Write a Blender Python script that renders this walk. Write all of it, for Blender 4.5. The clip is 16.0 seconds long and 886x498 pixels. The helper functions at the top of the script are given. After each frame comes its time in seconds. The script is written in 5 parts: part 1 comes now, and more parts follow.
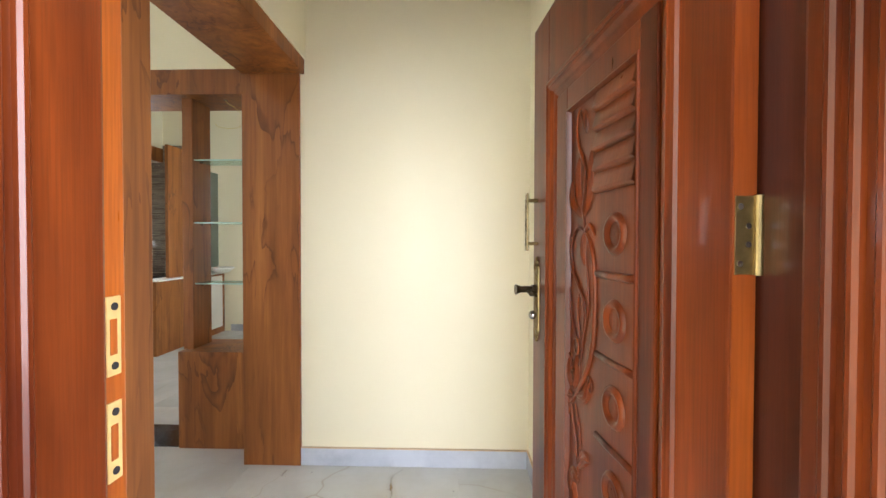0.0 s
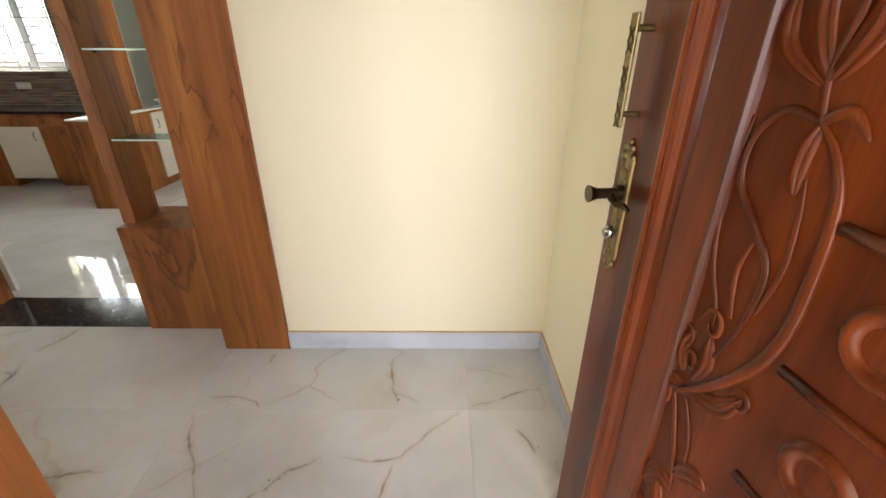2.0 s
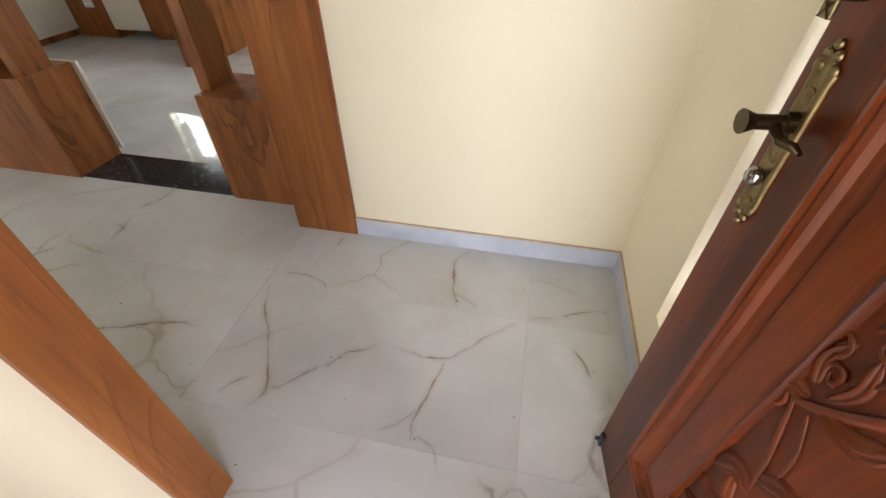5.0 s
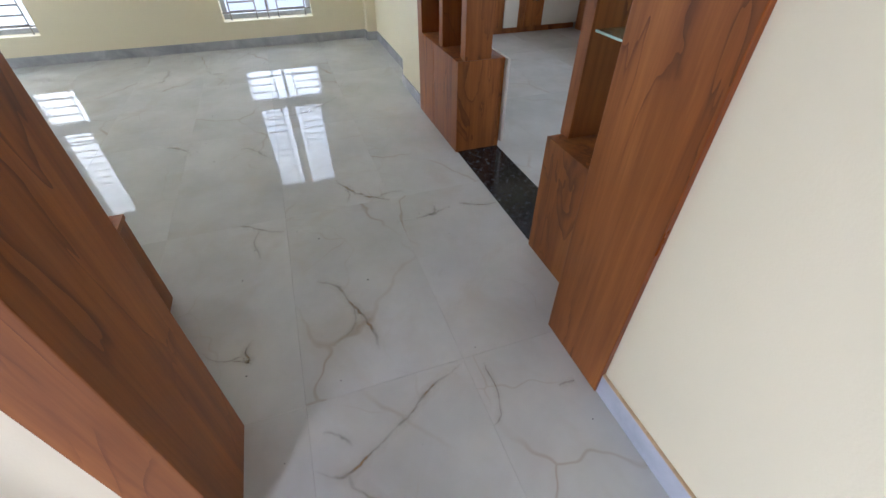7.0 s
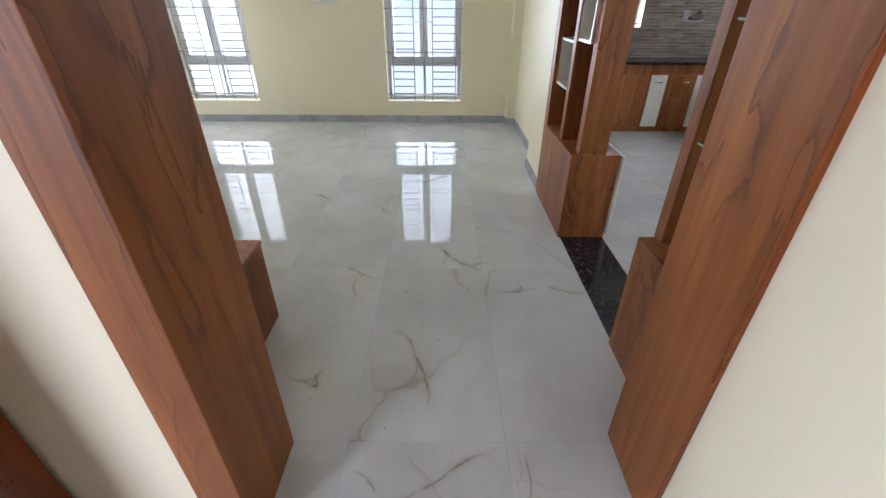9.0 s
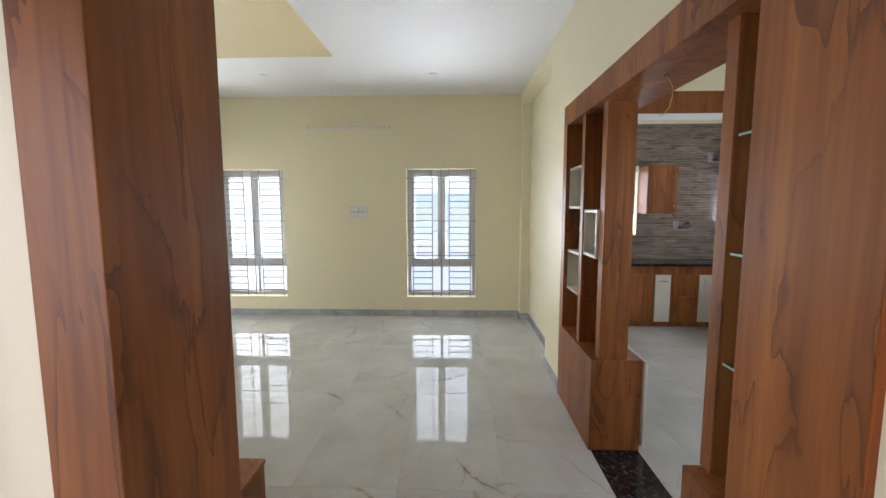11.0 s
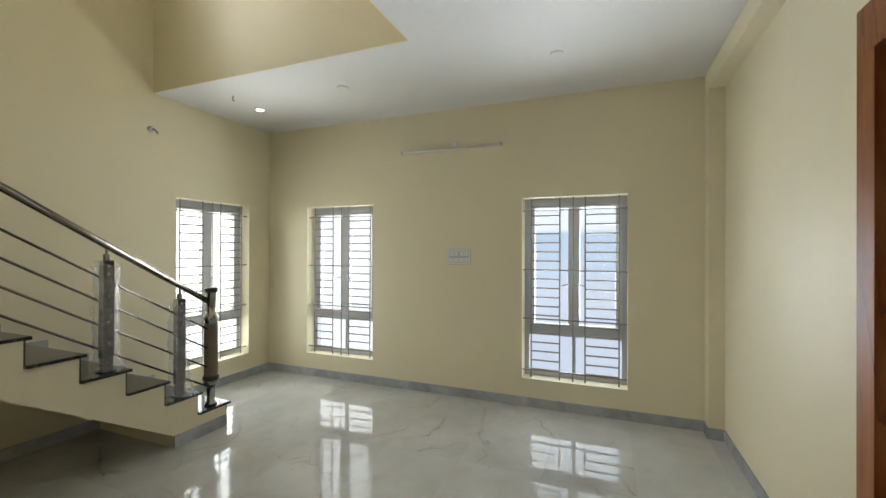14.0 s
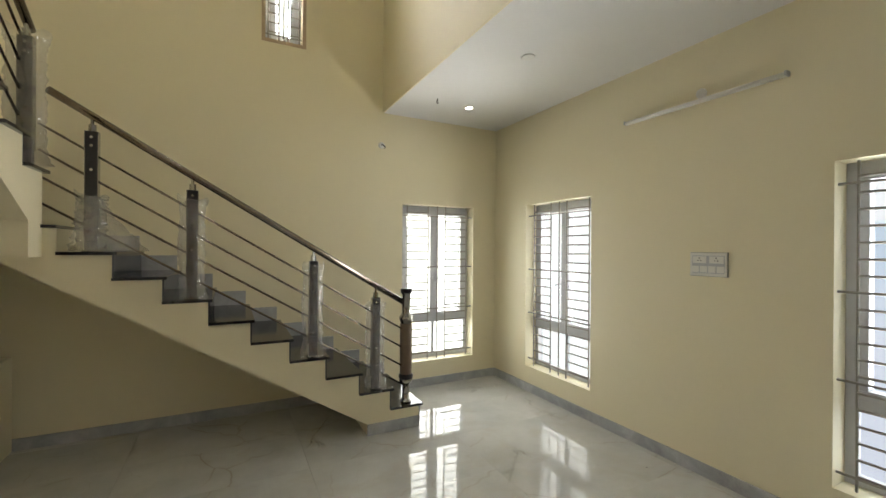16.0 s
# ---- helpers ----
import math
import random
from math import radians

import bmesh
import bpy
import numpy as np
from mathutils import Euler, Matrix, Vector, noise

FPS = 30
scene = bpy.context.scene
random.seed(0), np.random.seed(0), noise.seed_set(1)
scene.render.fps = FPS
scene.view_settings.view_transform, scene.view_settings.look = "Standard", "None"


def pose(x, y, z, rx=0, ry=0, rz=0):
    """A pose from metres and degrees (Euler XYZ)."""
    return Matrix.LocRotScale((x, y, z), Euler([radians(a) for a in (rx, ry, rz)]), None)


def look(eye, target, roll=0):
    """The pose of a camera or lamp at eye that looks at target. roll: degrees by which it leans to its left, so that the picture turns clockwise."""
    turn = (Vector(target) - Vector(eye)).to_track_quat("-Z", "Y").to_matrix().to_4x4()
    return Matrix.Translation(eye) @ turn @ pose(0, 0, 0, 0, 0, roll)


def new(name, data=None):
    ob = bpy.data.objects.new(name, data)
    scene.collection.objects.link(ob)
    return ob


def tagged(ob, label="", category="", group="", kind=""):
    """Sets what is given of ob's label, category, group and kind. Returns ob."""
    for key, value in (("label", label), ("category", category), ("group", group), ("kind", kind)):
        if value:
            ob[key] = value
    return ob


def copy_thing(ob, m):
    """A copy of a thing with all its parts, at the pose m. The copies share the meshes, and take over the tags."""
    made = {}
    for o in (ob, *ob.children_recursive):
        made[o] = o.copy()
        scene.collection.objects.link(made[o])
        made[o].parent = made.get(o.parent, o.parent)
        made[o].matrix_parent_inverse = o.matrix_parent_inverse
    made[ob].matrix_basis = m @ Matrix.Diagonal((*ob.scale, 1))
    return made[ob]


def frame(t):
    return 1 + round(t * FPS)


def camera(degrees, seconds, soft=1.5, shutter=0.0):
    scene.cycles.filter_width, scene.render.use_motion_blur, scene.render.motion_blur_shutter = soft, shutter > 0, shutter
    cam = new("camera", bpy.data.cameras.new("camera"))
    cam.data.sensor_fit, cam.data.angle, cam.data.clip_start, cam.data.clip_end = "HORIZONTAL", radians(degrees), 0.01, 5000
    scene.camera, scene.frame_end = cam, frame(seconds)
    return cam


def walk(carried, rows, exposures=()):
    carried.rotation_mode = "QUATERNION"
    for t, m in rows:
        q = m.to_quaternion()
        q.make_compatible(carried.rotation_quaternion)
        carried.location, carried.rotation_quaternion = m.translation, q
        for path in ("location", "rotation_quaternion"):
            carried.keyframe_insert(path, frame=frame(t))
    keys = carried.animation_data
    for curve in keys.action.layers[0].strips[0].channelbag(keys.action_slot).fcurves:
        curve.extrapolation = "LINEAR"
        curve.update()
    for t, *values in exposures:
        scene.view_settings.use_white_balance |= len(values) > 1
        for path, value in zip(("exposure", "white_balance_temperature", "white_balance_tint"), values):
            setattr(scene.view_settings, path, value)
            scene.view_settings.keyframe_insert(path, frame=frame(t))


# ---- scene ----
cam = camera(93.9, 16.0)
PATH = [
    (0, (0.092, 0.285, 1.308), (0.031, 2.284, 1.274), 0.1),
    (0.3, (0.052, 0.421, 1.416), (-0.001, 2.419, 1.342), 0.2),
    (0.5, (0.04, 0.509, 1.435), (-0.014, 2.505, 1.315), 0.1),
    (1, (0.065, 0.752, 1.501), (0.023, 2.727, 1.192), 0.1),
    (1.5, (0.044, 0.842, 1.469), (0.026, 2.762, 0.91), 0.2),
    (2, (-0.006, 0.893, 1.405), (-0.004, 2.706, 0.561), 0.2),
    (2.5, (-0.021, 0.922, 1.337), (-0.003, 2.598, 0.246), 0.1),
    (3, (-0.036, 0.935, 1.292), (0.003, 2.484, 0.027), 0.3),
    (3.2, (-0.035, 0.931, 1.299), (-0.002, 2.445, -0.008), 0.0),
    (5.3, (-0.007, 1.146, 1.423), (-0.486, 2.57, 0.104), 0.2),
    (5.5, (-0.02, 1.212, 1.43), (-0.637, 2.59, 0.119), 0.4),
    (6, (-0.128, 1.465, 1.427), (-1.101, 2.609, 0.107), -0.2),
    (6.5, (-0.222, 1.627, 1.42), (-1.475, 2.473, 0.111), 0.3),
    (7, (-0.22, 1.842, 1.414), (-1.648, 2.348, 0.108), 0.1),
    (7.5, (-0.171, 1.949, 1.408), (-1.679, 2.208, 0.12), 0.5),
    (8, (-0.145, 1.983, 1.419), (-1.697, 2.086, 0.162), 0.3),
    (8.5, (-0.133, 1.99, 1.439), (-1.745, 2.029, 0.256), 0.5),
    (9, (-0.112, 1.994, 1.474), (-1.826, 1.996, 0.444), 0.3),
    (9.5, (-0.075, 1.981, 1.526), (-1.895, 1.967, 0.698), 0.5),
    (10, (-0.045, 1.991, 1.574), (-1.957, 1.957, 0.99), 0.4),
    (10.2, (-0.037, 1.997, 1.597), (-1.977, 1.953, 1.112), 0.2),
    (12.3, (-0.671, 1.914, 1.587), (-2.666, 1.782, 1.561), 0.2),
    (12.5, (-0.789, 1.921, 1.584), (-2.782, 1.753, 1.561), 0.2),
    (13, (-1.128, 1.991, 1.591), (-3.104, 1.684, 1.585), 0.2),
    (13.5, (-1.492, 2.013, 1.59), (-3.428, 1.51, 1.592), 0.2),
    (14, (-1.799, 2.065, 1.585), (-3.656, 1.321, 1.591), 0.2),
    (14.5, (-2.126, 2.161, 1.606), (-3.847, 1.142, 1.608), 0.3),
    (15, (-2.445, 2.139, 1.588), (-3.971, 0.846, 1.598), 0.3),
    (15.5, (-2.736, 2.214, 1.592), (-3.987, 0.654, 1.6), 0.4),
    (16, (-3.014, 2.31, 1.613), (-3.927, 0.53, 1.612), 0.4),
]
EXPOSURES = [
    (0, 0.45, 6150, 9), (0.5, 0.35, 5400, 9), (1, 0.3, 6400, 10), (1.5, 0.3, 6550, 12), (2, 0.3, 6600, 13), (3.2, 0.3, 6450, 14), (5.5, 0.15, 6100, 14), (6.5, 0.05, 5600, 15),
    (7.5, 0.1, 5500, 15), (10, 0.05, 5700, 14), (12.5, -0.25, 6250, 12), (13, -0.3, 6100, 11), (14, -0.44, 6150, 10), (15, -0.58, 6350, 10), (16, -0.44, 6500, 11),
]
walk(cam, [(t, look(eye, target, roll)) for t, eye, target, roll in PATH], EXPOSURES)

# ---- world and light ----
world = bpy.data.worlds.new("sky")
scene.world = world
world.use_nodes = True
wn = world.node_tree.nodes
sky = wn.new("ShaderNodeTexSky")
sky.sky_type, sky.sun_disc = "NISHITA", False
sky.sun_elevation, sky.sun_rotation = radians(55), radians(150)
world.node_tree.links.new(sky.outputs[0], wn["Background"].inputs[0])
wn["Background"].inputs[1].default_value = 0.12
sun = new("sun", bpy.data.lights.new("sun", "SUN"))
sun.data.energy, sun.data.angle, sun.data.color = 1.5, radians(10), (1, 0.95, 0.88)
sun.matrix_world = look((0, 0, 12), (-3.5, 4, 0))


def daylight(name, eye, target, w, h, watts, colour=(1, 1, 1), spread=180):
    """Daylight that stands in an opening."""
    lamp = new(name, bpy.data.lights.new(name, "AREA"))
    lamp.data.shape, lamp.data.size, lamp.data.size_y = "RECTANGLE", w, h
    lamp.data.energy, lamp.data.color = watts, colour
    lamp.data.spread = radians(spread)
    lamp.matrix_world = look(eye, target)
    return lamp


# ---- plan ----
X_WEST, Y_SOUTH, CEIL, Y_NORTH = -6.035, -2.115, 3.125, 2.97
Y_FOYER, X_FOYER, Y_DOOR = 2.67, 0.515, 0.87
UPPER = 6.1
VOID_X, VOID_Y = -4.53, 0.70
KX, KY = -6.10, 6.25
WIN_W = [(-1.492, -0.524), (1.242, 2.232)]
WIN_Z = (0.283, 2.122)

COOL = (0.93, 0.97, 1.0)
SOFT = (1.0, 0.98, 0.93)
daylight("window_light", (X_WEST - 0.6, -1.008, 1.2), (0, -1.008, 5.2), 0.96, 1.2, 38, SOFT, 96)
daylight("window_light", (X_WEST - 0.5, -1.008, 1.2), (0, -1.008, 1.2), 1.5, 2.2, 40, SOFT)
daylight("window_light", (X_WEST - 0.6, 1.744, 1.2), (0, 1.744, 5.2), 0.96, 1.2, 38, (0.95, 0.97, 1), 96)
daylight("window_light", (X_WEST - 0.5, 1.744, 1.2), (0, 1.744, 1.2), 1.5, 2.2, 40, (0.95, 0.97, 1))
daylight("window_light", (-5.23, Y_SOUTH - 0.5, 1.2), (-4.9, 0, 1.3), 1.5, 2.2, 80, SOFT, 135)
daylight("window_light", (-3.48, Y_SOUTH - 0.25, 4.4), (-3.6, 0.6, 3.4), 0.36, 1.4, 115, SOFT, 150)
daylight("window_light", (-4.95, KY + 0.25, 1.7), (-4.6, 3.0, 2.6), 0.96, 0.94, 46, COOL)
daylight("window_light", (KX - 0.25, 4.1, 1.67), (-3.0, 4.1, 2.7), 0.84, 0.96, 30, COOL)
daylight("window_light", (X_FOYER + 0.25, 1.625, 1.2), (0, 1.625, 1.2), 0.96, 1.83, 4, (0.98, 0.94, 1.0), 120)
# Added lamp in an unseen dining window; brightens the kitchen beam and upper wall.
daylight("window_light", (-0.86, 4.7, 1.5), (-4.2, 4.5, 2.1), 1.2, 1.2, 60, COOL)
daylight("porch_daylight", (3.4, -0.95, 1.8), (-0.3, 0.9, 1.1), 2.6, 3.2, 460, (0.98, 0.95, 1.0))
daylight("porch_daylight", (0.3, -3.4, 2.0), (0.0, 1.0, 1.3), 4.0, 3.2, 300, (0.98, 0.95, 1.0))


# ---- materials ----
def material(name, build, rough=0.5, metal=0.0, coat=0.0):
    m = bpy.data.materials.new(name)
    m.use_nodes = True
    t = m.node_tree
    b = t.nodes["Principled BSDF"]
    b.inputs["Roughness"].default_value, b.inputs["Metallic"].default_value = rough, metal
    b.inputs["Coat Weight"].default_value, b.inputs["Coat Roughness"].default_value = coat, 0.05
    build(t, b)
    return m


def node(t, kind, **inputs):
    n = t.nodes.new("ShaderNode" + kind)
    for key, value in inputs.items():
        n.inputs[key.replace("_", " ")].default_value = value
    return n


def where(t, scale, spin=False):
    """World position, scaled; spin: shifted for each object at random."""
    g = t.nodes.new("ShaderNodeNewGeometry")
    out = g.outputs["Position"]
    if spin:
        r = t.nodes.new("ShaderNodeObjectInfo")
        c = t.nodes.new("ShaderNodeVectorMath")
        c.operation = "MULTIPLY_ADD"
        c.inputs[1].default_value = (37, 53, 71)
        t.links.new(r.outputs["Random"], c.inputs[0])
        t.links.new(out, c.inputs[2])
        out = c.outputs[0]
    v = t.nodes.new("ShaderNodeVectorMath")
    v.operation = "MULTIPLY"
    v.inputs[1].default_value = scale
    t.links.new(out, v.inputs[0])
    return v.outputs[0]


def noise_of(t, at, scale, detail=4.0, rough=0.55, bend=0.0):
    n = node(t, "TexNoise", Scale=scale, Detail=detail, Roughness=rough, Distortion=bend)
    t.links.new(at, n.inputs["Vector"])
    return n.outputs["Fac"]


def maths(t, op, a, b=0.0, c=0.0):
    n = t.nodes.new("ShaderNodeMath")
    n.operation = op
    for k, v in enumerate((a, b, c)):
        if isinstance(v, (int, float)):
            n.inputs[k].default_value = v
        else:
            t.links.new(v, n.inputs[k])
    return n.outputs[0]


def ramp(t, fac, stops):
    n = t.nodes.new("ShaderNodeValToRGB")
    e = n.color_ramp.elements
    while len(e) < len(stops):
        e.new(0.5)
    for k, (p, col) in enumerate(stops):
        e[k].position, e[k].color = p, (*col, 1) if len(col) == 3 else col
    t.links.new(fac, n.inputs[0])
    return n.outputs[0]


def mix(t, fac, a, b, how="MIX"):
    n = t.nodes.new("ShaderNodeMix")
    n.data_type, n.blend_type = "RGBA", how
    for k, v in ((0, fac), (6, a), (7, b)):
        if isinstance(v, (int, float)):
            n.inputs[k].default_value = v
        elif isinstance(v, tuple):
            n.inputs[k].default_value = (*v, 1)
        else:
            t.links.new(v, n.inputs[k])
    return n.outputs[2]


def bump(t, b, height, strength, depth):
    n = node(t, "Bump", Strength=strength, Distance=depth)
    t.links.new(height, n.inputs["Height"])
    t.links.new(n.outputs[0], b.inputs["Normal"])


def paint(colour, rough=0.6):
    def build(t, b):
        at = where(t, (1, 1, 1))
        broad = noise_of(t, at, 0.9, 3)
        c = mix(t, broad, tuple(v * 0.95 for v in colour), tuple(min(1, v * 1.04) for v in colour))
        scuff = ramp(t, noise_of(t, at, 5.5, 6, 0.7), [(0.62, (0, 0, 0)), (0.85, (1, 1, 1))])
        c = mix(t, maths(t, "MULTIPLY", scuff, 0.25), c, tuple(v * 0.8 for v in colour))
        t.links.new(c, b.inputs["Base Color"])
        bump(t, b, noise_of(t, at, 140, 3), 0.25, 0.002)
    return build


def laminate(dark, light, line):
    """Walnut print: bands and streaks along the grain, crossed by drawn-out heartwood lines that shade off to one side."""
    def build(t, b):
        at = where(t, (4.2, 4.2, 0.95), True)
        n = noise_of(t, at, 1.0, 4.0, 0.5, 0.8)
        saw = maths(t, "FRACT", maths(t, "MULTIPLY", n, 6.0))
        thin = ramp(t, saw, [(0.0, (1, 1, 1)), (0.05, (0.7, 0.7, 0.7)), (0.15, (0, 0, 0))])
        shade = ramp(t, saw, [(0.0, (1, 1, 1)), (0.55, (0, 0, 0))])
        band = noise_of(t, where(t, (10, 10, 0.55), True), 1.0, 5, 0.62, 0.3)
        c = mix(t, ramp(t, band, [(0.32, (0, 0, 0)), (0.66, (1, 1, 1))]), dark, light)
        blot = noise_of(t, where(t, (2.4, 2.4, 0.9), True), 1.0, 3)
        c = mix(t, maths(t, "MULTIPLY", ramp(t, blot, [(0.42, (0, 0, 0)), (0.68, (1, 1, 1))]), 0.42), c, tuple(v * 0.62 for v in dark))
        streak = ramp(t, noise_of(t, where(t, (42, 42, 1.3), True), 1.0, 5, 0.65), [(0.40, (0, 0, 0)), (0.64, (1, 1, 1))])
        c = mix(t, maths(t, "MULTIPLY", streak, 0.24), c, tuple(v * 0.5 for v in dark))
        flame = ramp(t, noise_of(t, where(t, (17, 17, 0.8), True), 1.0, 4, 0.6, 0.5), [(0.55, (0, 0, 0)), (0.68, (1, 1, 1))])
        c = mix(t, maths(t, "MULTIPLY", flame, 0.5), c, tuple(v * 1.4 for v in line))
        fine = noise_of(t, where(t, (150, 150, 3.5)), 1.0, 3)
        c = mix(t, maths(t, "MULTIPLY", fine, 0.34), c, tuple(v * 0.55 for v in dark))
        mask = ramp(t, noise_of(t, where(t, (3.4, 3.4, 1.6), True), 1.0, 4), [(0.42, (0, 0, 0)), (0.56, (1, 1, 1))])
        c = mix(t, maths(t, "MULTIPLY", maths(t, "MULTIPLY", shade, mask), 0.32), c, tuple(v * 1.5 for v in line))
        c = mix(t, maths(t, "MULTIPLY", maths(t, "MULTIPLY", thin, mask), 0.64), c, line)
        t.links.new(c, b.inputs["Base Color"])
        t.links.new(maths(t, "MULTIPLY_ADD", band, 0.2, 0.34), b.inputs["Roughness"])
        b.inputs["Specular IOR Level"].default_value = 0.3
        bump(t, b, fine, 0.1, 0.001)
    return build


def teak(dark, light):
    """Stained teak: broad uneven stain, bands and dark pores along the grain, under a hand-brushed varnish."""
    def build(t, b):
        band = noise_of(t, where(t, (9, 9, 0.8), True), 0.8, 4, 0.55, 0.6)
        c = mix(t, ramp(t, band, [(0.34, (0, 0, 0)), (0.64, (1, 1, 1))]), dark, light)
        stain = noise_of(t, where(t, (5, 5, 2.2)), 1.0, 4, 0.6)
        c = mix(t, maths(t, "MULTIPLY", ramp(t, stain, [(0.42, (0, 0, 0)), (0.70, (1, 1, 1))]), 0.45), c, tuple(v * 0.65 for v in dark))
        fine = noise_of(t, where(t, (190, 190, 6)), 1.0, 3)
        c = mix(t, maths(t, "MULTIPLY", ramp(t, fine, [(0.42, (0, 0, 0)), (0.62, (1, 1, 1))]), 0.26), c, tuple(v * 0.45 for v in dark))
        t.links.new(c, b.inputs["Base Color"])
        t.links.new(maths(t, "MULTIPLY_ADD", noise_of(t, where(t, (22, 22, 5)), 1.0, 4), 0.12, 0.24), b.inputs["Roughness"])
        b.inputs["Specular IOR Level"].default_value = 0.32
        tool = noise_of(t, where(t, (46, 46, 16)), 1.0, 4, 0.6)
        bump(t, b, maths(t, "ADD", fine, maths(t, "MULTIPLY", tool, 1.2)), 0.2, 0.001)
    return build


def marble(t, b):
    at = where(t, (1, 1, 1), True)
    cloud = noise_of(t, at, 1.6, 5, 0.6)
    base = ramp(t, cloud, [(0.3, (0.48, 0.487, 0.467)), (0.7, (0.63, 0.635, 0.615))])
    bend = node(t, "TexNoise", Scale=1.7, Detail=3.0, Roughness=0.6)
    t.links.new(at, bend.inputs["Vector"])
    off = t.nodes.new("ShaderNodeVectorMath")
    off.operation = "MULTIPLY_ADD"
    off.inputs[1].default_value = (0.42, 0.42, 0.0)
    t.links.new(bend.outputs["Color"], off.inputs[0])
    t.links.new(at, off.inputs[2])

    def cracks(scale, wide):
        v = t.nodes.new("ShaderNodeTexVoronoi")
        v.feature = "DISTANCE_TO_EDGE"
        v.inputs["Scale"].default_value = scale
        t.links.new(off.outputs[0], v.inputs["Vector"])
        return v.outputs["Distance"], ramp(t, v.outputs["Distance"], [(0.0, (1, 1, 1)), (wide * 0.45, (0.7, 0.7, 0.7)), (wide, (0, 0, 0))])

    tan = ramp(t, noise_of(t, at, 2.3, 4, 0.6, 0.8), [(0.52, (0, 0, 0)), (0.74, (1, 1, 1))])
    base = mix(t, maths(t, "MULTIPLY", tan, 0.4), base, (0.47, 0.42, 0.34))
    d1, line = cracks(0.95, 0.0075)
    d2, line2 = cracks(2.0, 0.008)
    mask = ramp(t, noise_of(t, at, 1.25, 3), [(0.48, (0, 0, 0)), (0.65, (1, 1, 1))])
    mask2 = ramp(t, noise_of(t, at, 1.9, 3), [(0.52, (0, 0, 0)), (0.66, (1, 1, 1))])
    halo = ramp(t, d1, [(0.0, (0.25, 0.25, 0.25)), (0.05, (0, 0, 0))])
    c = mix(t, maths(t, "MULTIPLY", maths(t, "MULTIPLY", line2, mask2), 0.4), base, (0.42, 0.36, 0.29))
    c = mix(t, maths(t, "MULTIPLY", halo, mask), c, (0.46, 0.43, 0.38))
    c = mix(t, maths(t, "MULTIPLY", maths(t, "MULTIPLY", line, mask), 0.45), c, (0.30, 0.20, 0.11))
    t.links.new(c, b.inputs["Base Color"])
    smear = noise_of(t, at, 3.0, 4)
    t.links.new(maths(t, "MULTIPLY_ADD", smear, 0.03, 0.012), b.inputs["Roughness"])
    b.inputs["Specular IOR Level"].default_value = 0.30


def granite(t, b):
    at = where(t, (1, 1, 1))
    c = ramp(t, noise_of(t, at, 34, 6, 0.75), [(0.45, (0.008, 0.008, 0.01)), (0.58, (0.03, 0.032, 0.036)), (0.70, (0.16, 0.17, 0.18))])
    t.links.new(c, b.inputs["Base Color"])


def grey_tile(t, b):
    at = where(t, (1, 1, 1))
    c = ramp(t, noise_of(t, at, 3.2, 6, 0.65, 0.6), [(0.3, (0.30, 0.31, 0.33)), (0.52, (0.42, 0.43, 0.45)), (0.7, (0.55, 0.56, 0.58))])
    t.links.new(c, b.inputs["Base Color"])


def white_tile(t, b):
    at = where(t, (1, 1, 1))
    c = ramp(t, noise_of(t, at, 2.6, 6, 0.65, 0.6), [(0.3, (0.40, 0.43, 0.49)), (0.6, (0.54, 0.57, 0.63))])
    t.links.new(c, b.inputs["Base Color"])


def stone_strip(t, b):
    r = t.nodes.new("ShaderNodeObjectInfo").outputs["Random"]
    i = t.nodes.new("ShaderNodeNewGeometry").outputs["Random Per Island"]
    at = where(t, (1, 1, 1))
    k = maths(t, "FRACT", maths(t, "ADD", r, i))
    c = ramp(t, k, [(0.0, (0.115, 0.080, 0.060)), (0.35, (0.185, 0.140, 0.110)), (0.7, (0.25, 0.205, 0.165)), (1.0, (0.15, 0.108, 0.083))])
    dash = ramp(t, noise_of(t, where(t, (9, 9, 85), True), 1, 5, 0.65), [(0.40, (0, 0, 0)), (0.68, (1, 1, 1))])
    c = mix(t, maths(t, "MULTIPLY", dash, 0.6), c, (0.36, 0.315, 0.265))
    soot = ramp(t, noise_of(t, where(t, (6, 6, 60)), 1, 4, 0.6), [(0.50, (0, 0, 0)), (0.72, (1, 1, 1))])
    c = mix(t, maths(t, "MULTIPLY", soot, 0.6), c, (0.06, 0.038, 0.028))
    t.links.new(c, b.inputs["Base Color"])
    b.inputs["Specular IOR Level"].default_value = 0.3
    bump(t, b, noise_of(t, at, 45, 4), 0.08, 0.002)


def plain(colour, vary=0.08, scale=12.0):
    def build(t, b):
        n = noise_of(t, where(t, (1, 1, 1)), scale, 4)
        c = mix(t, n, tuple(v * (1 - vary) for v in colour), tuple(min(1, v * (1 + vary)) for v in colour))
        t.links.new(c, b.inputs["Base Color"])
    return build


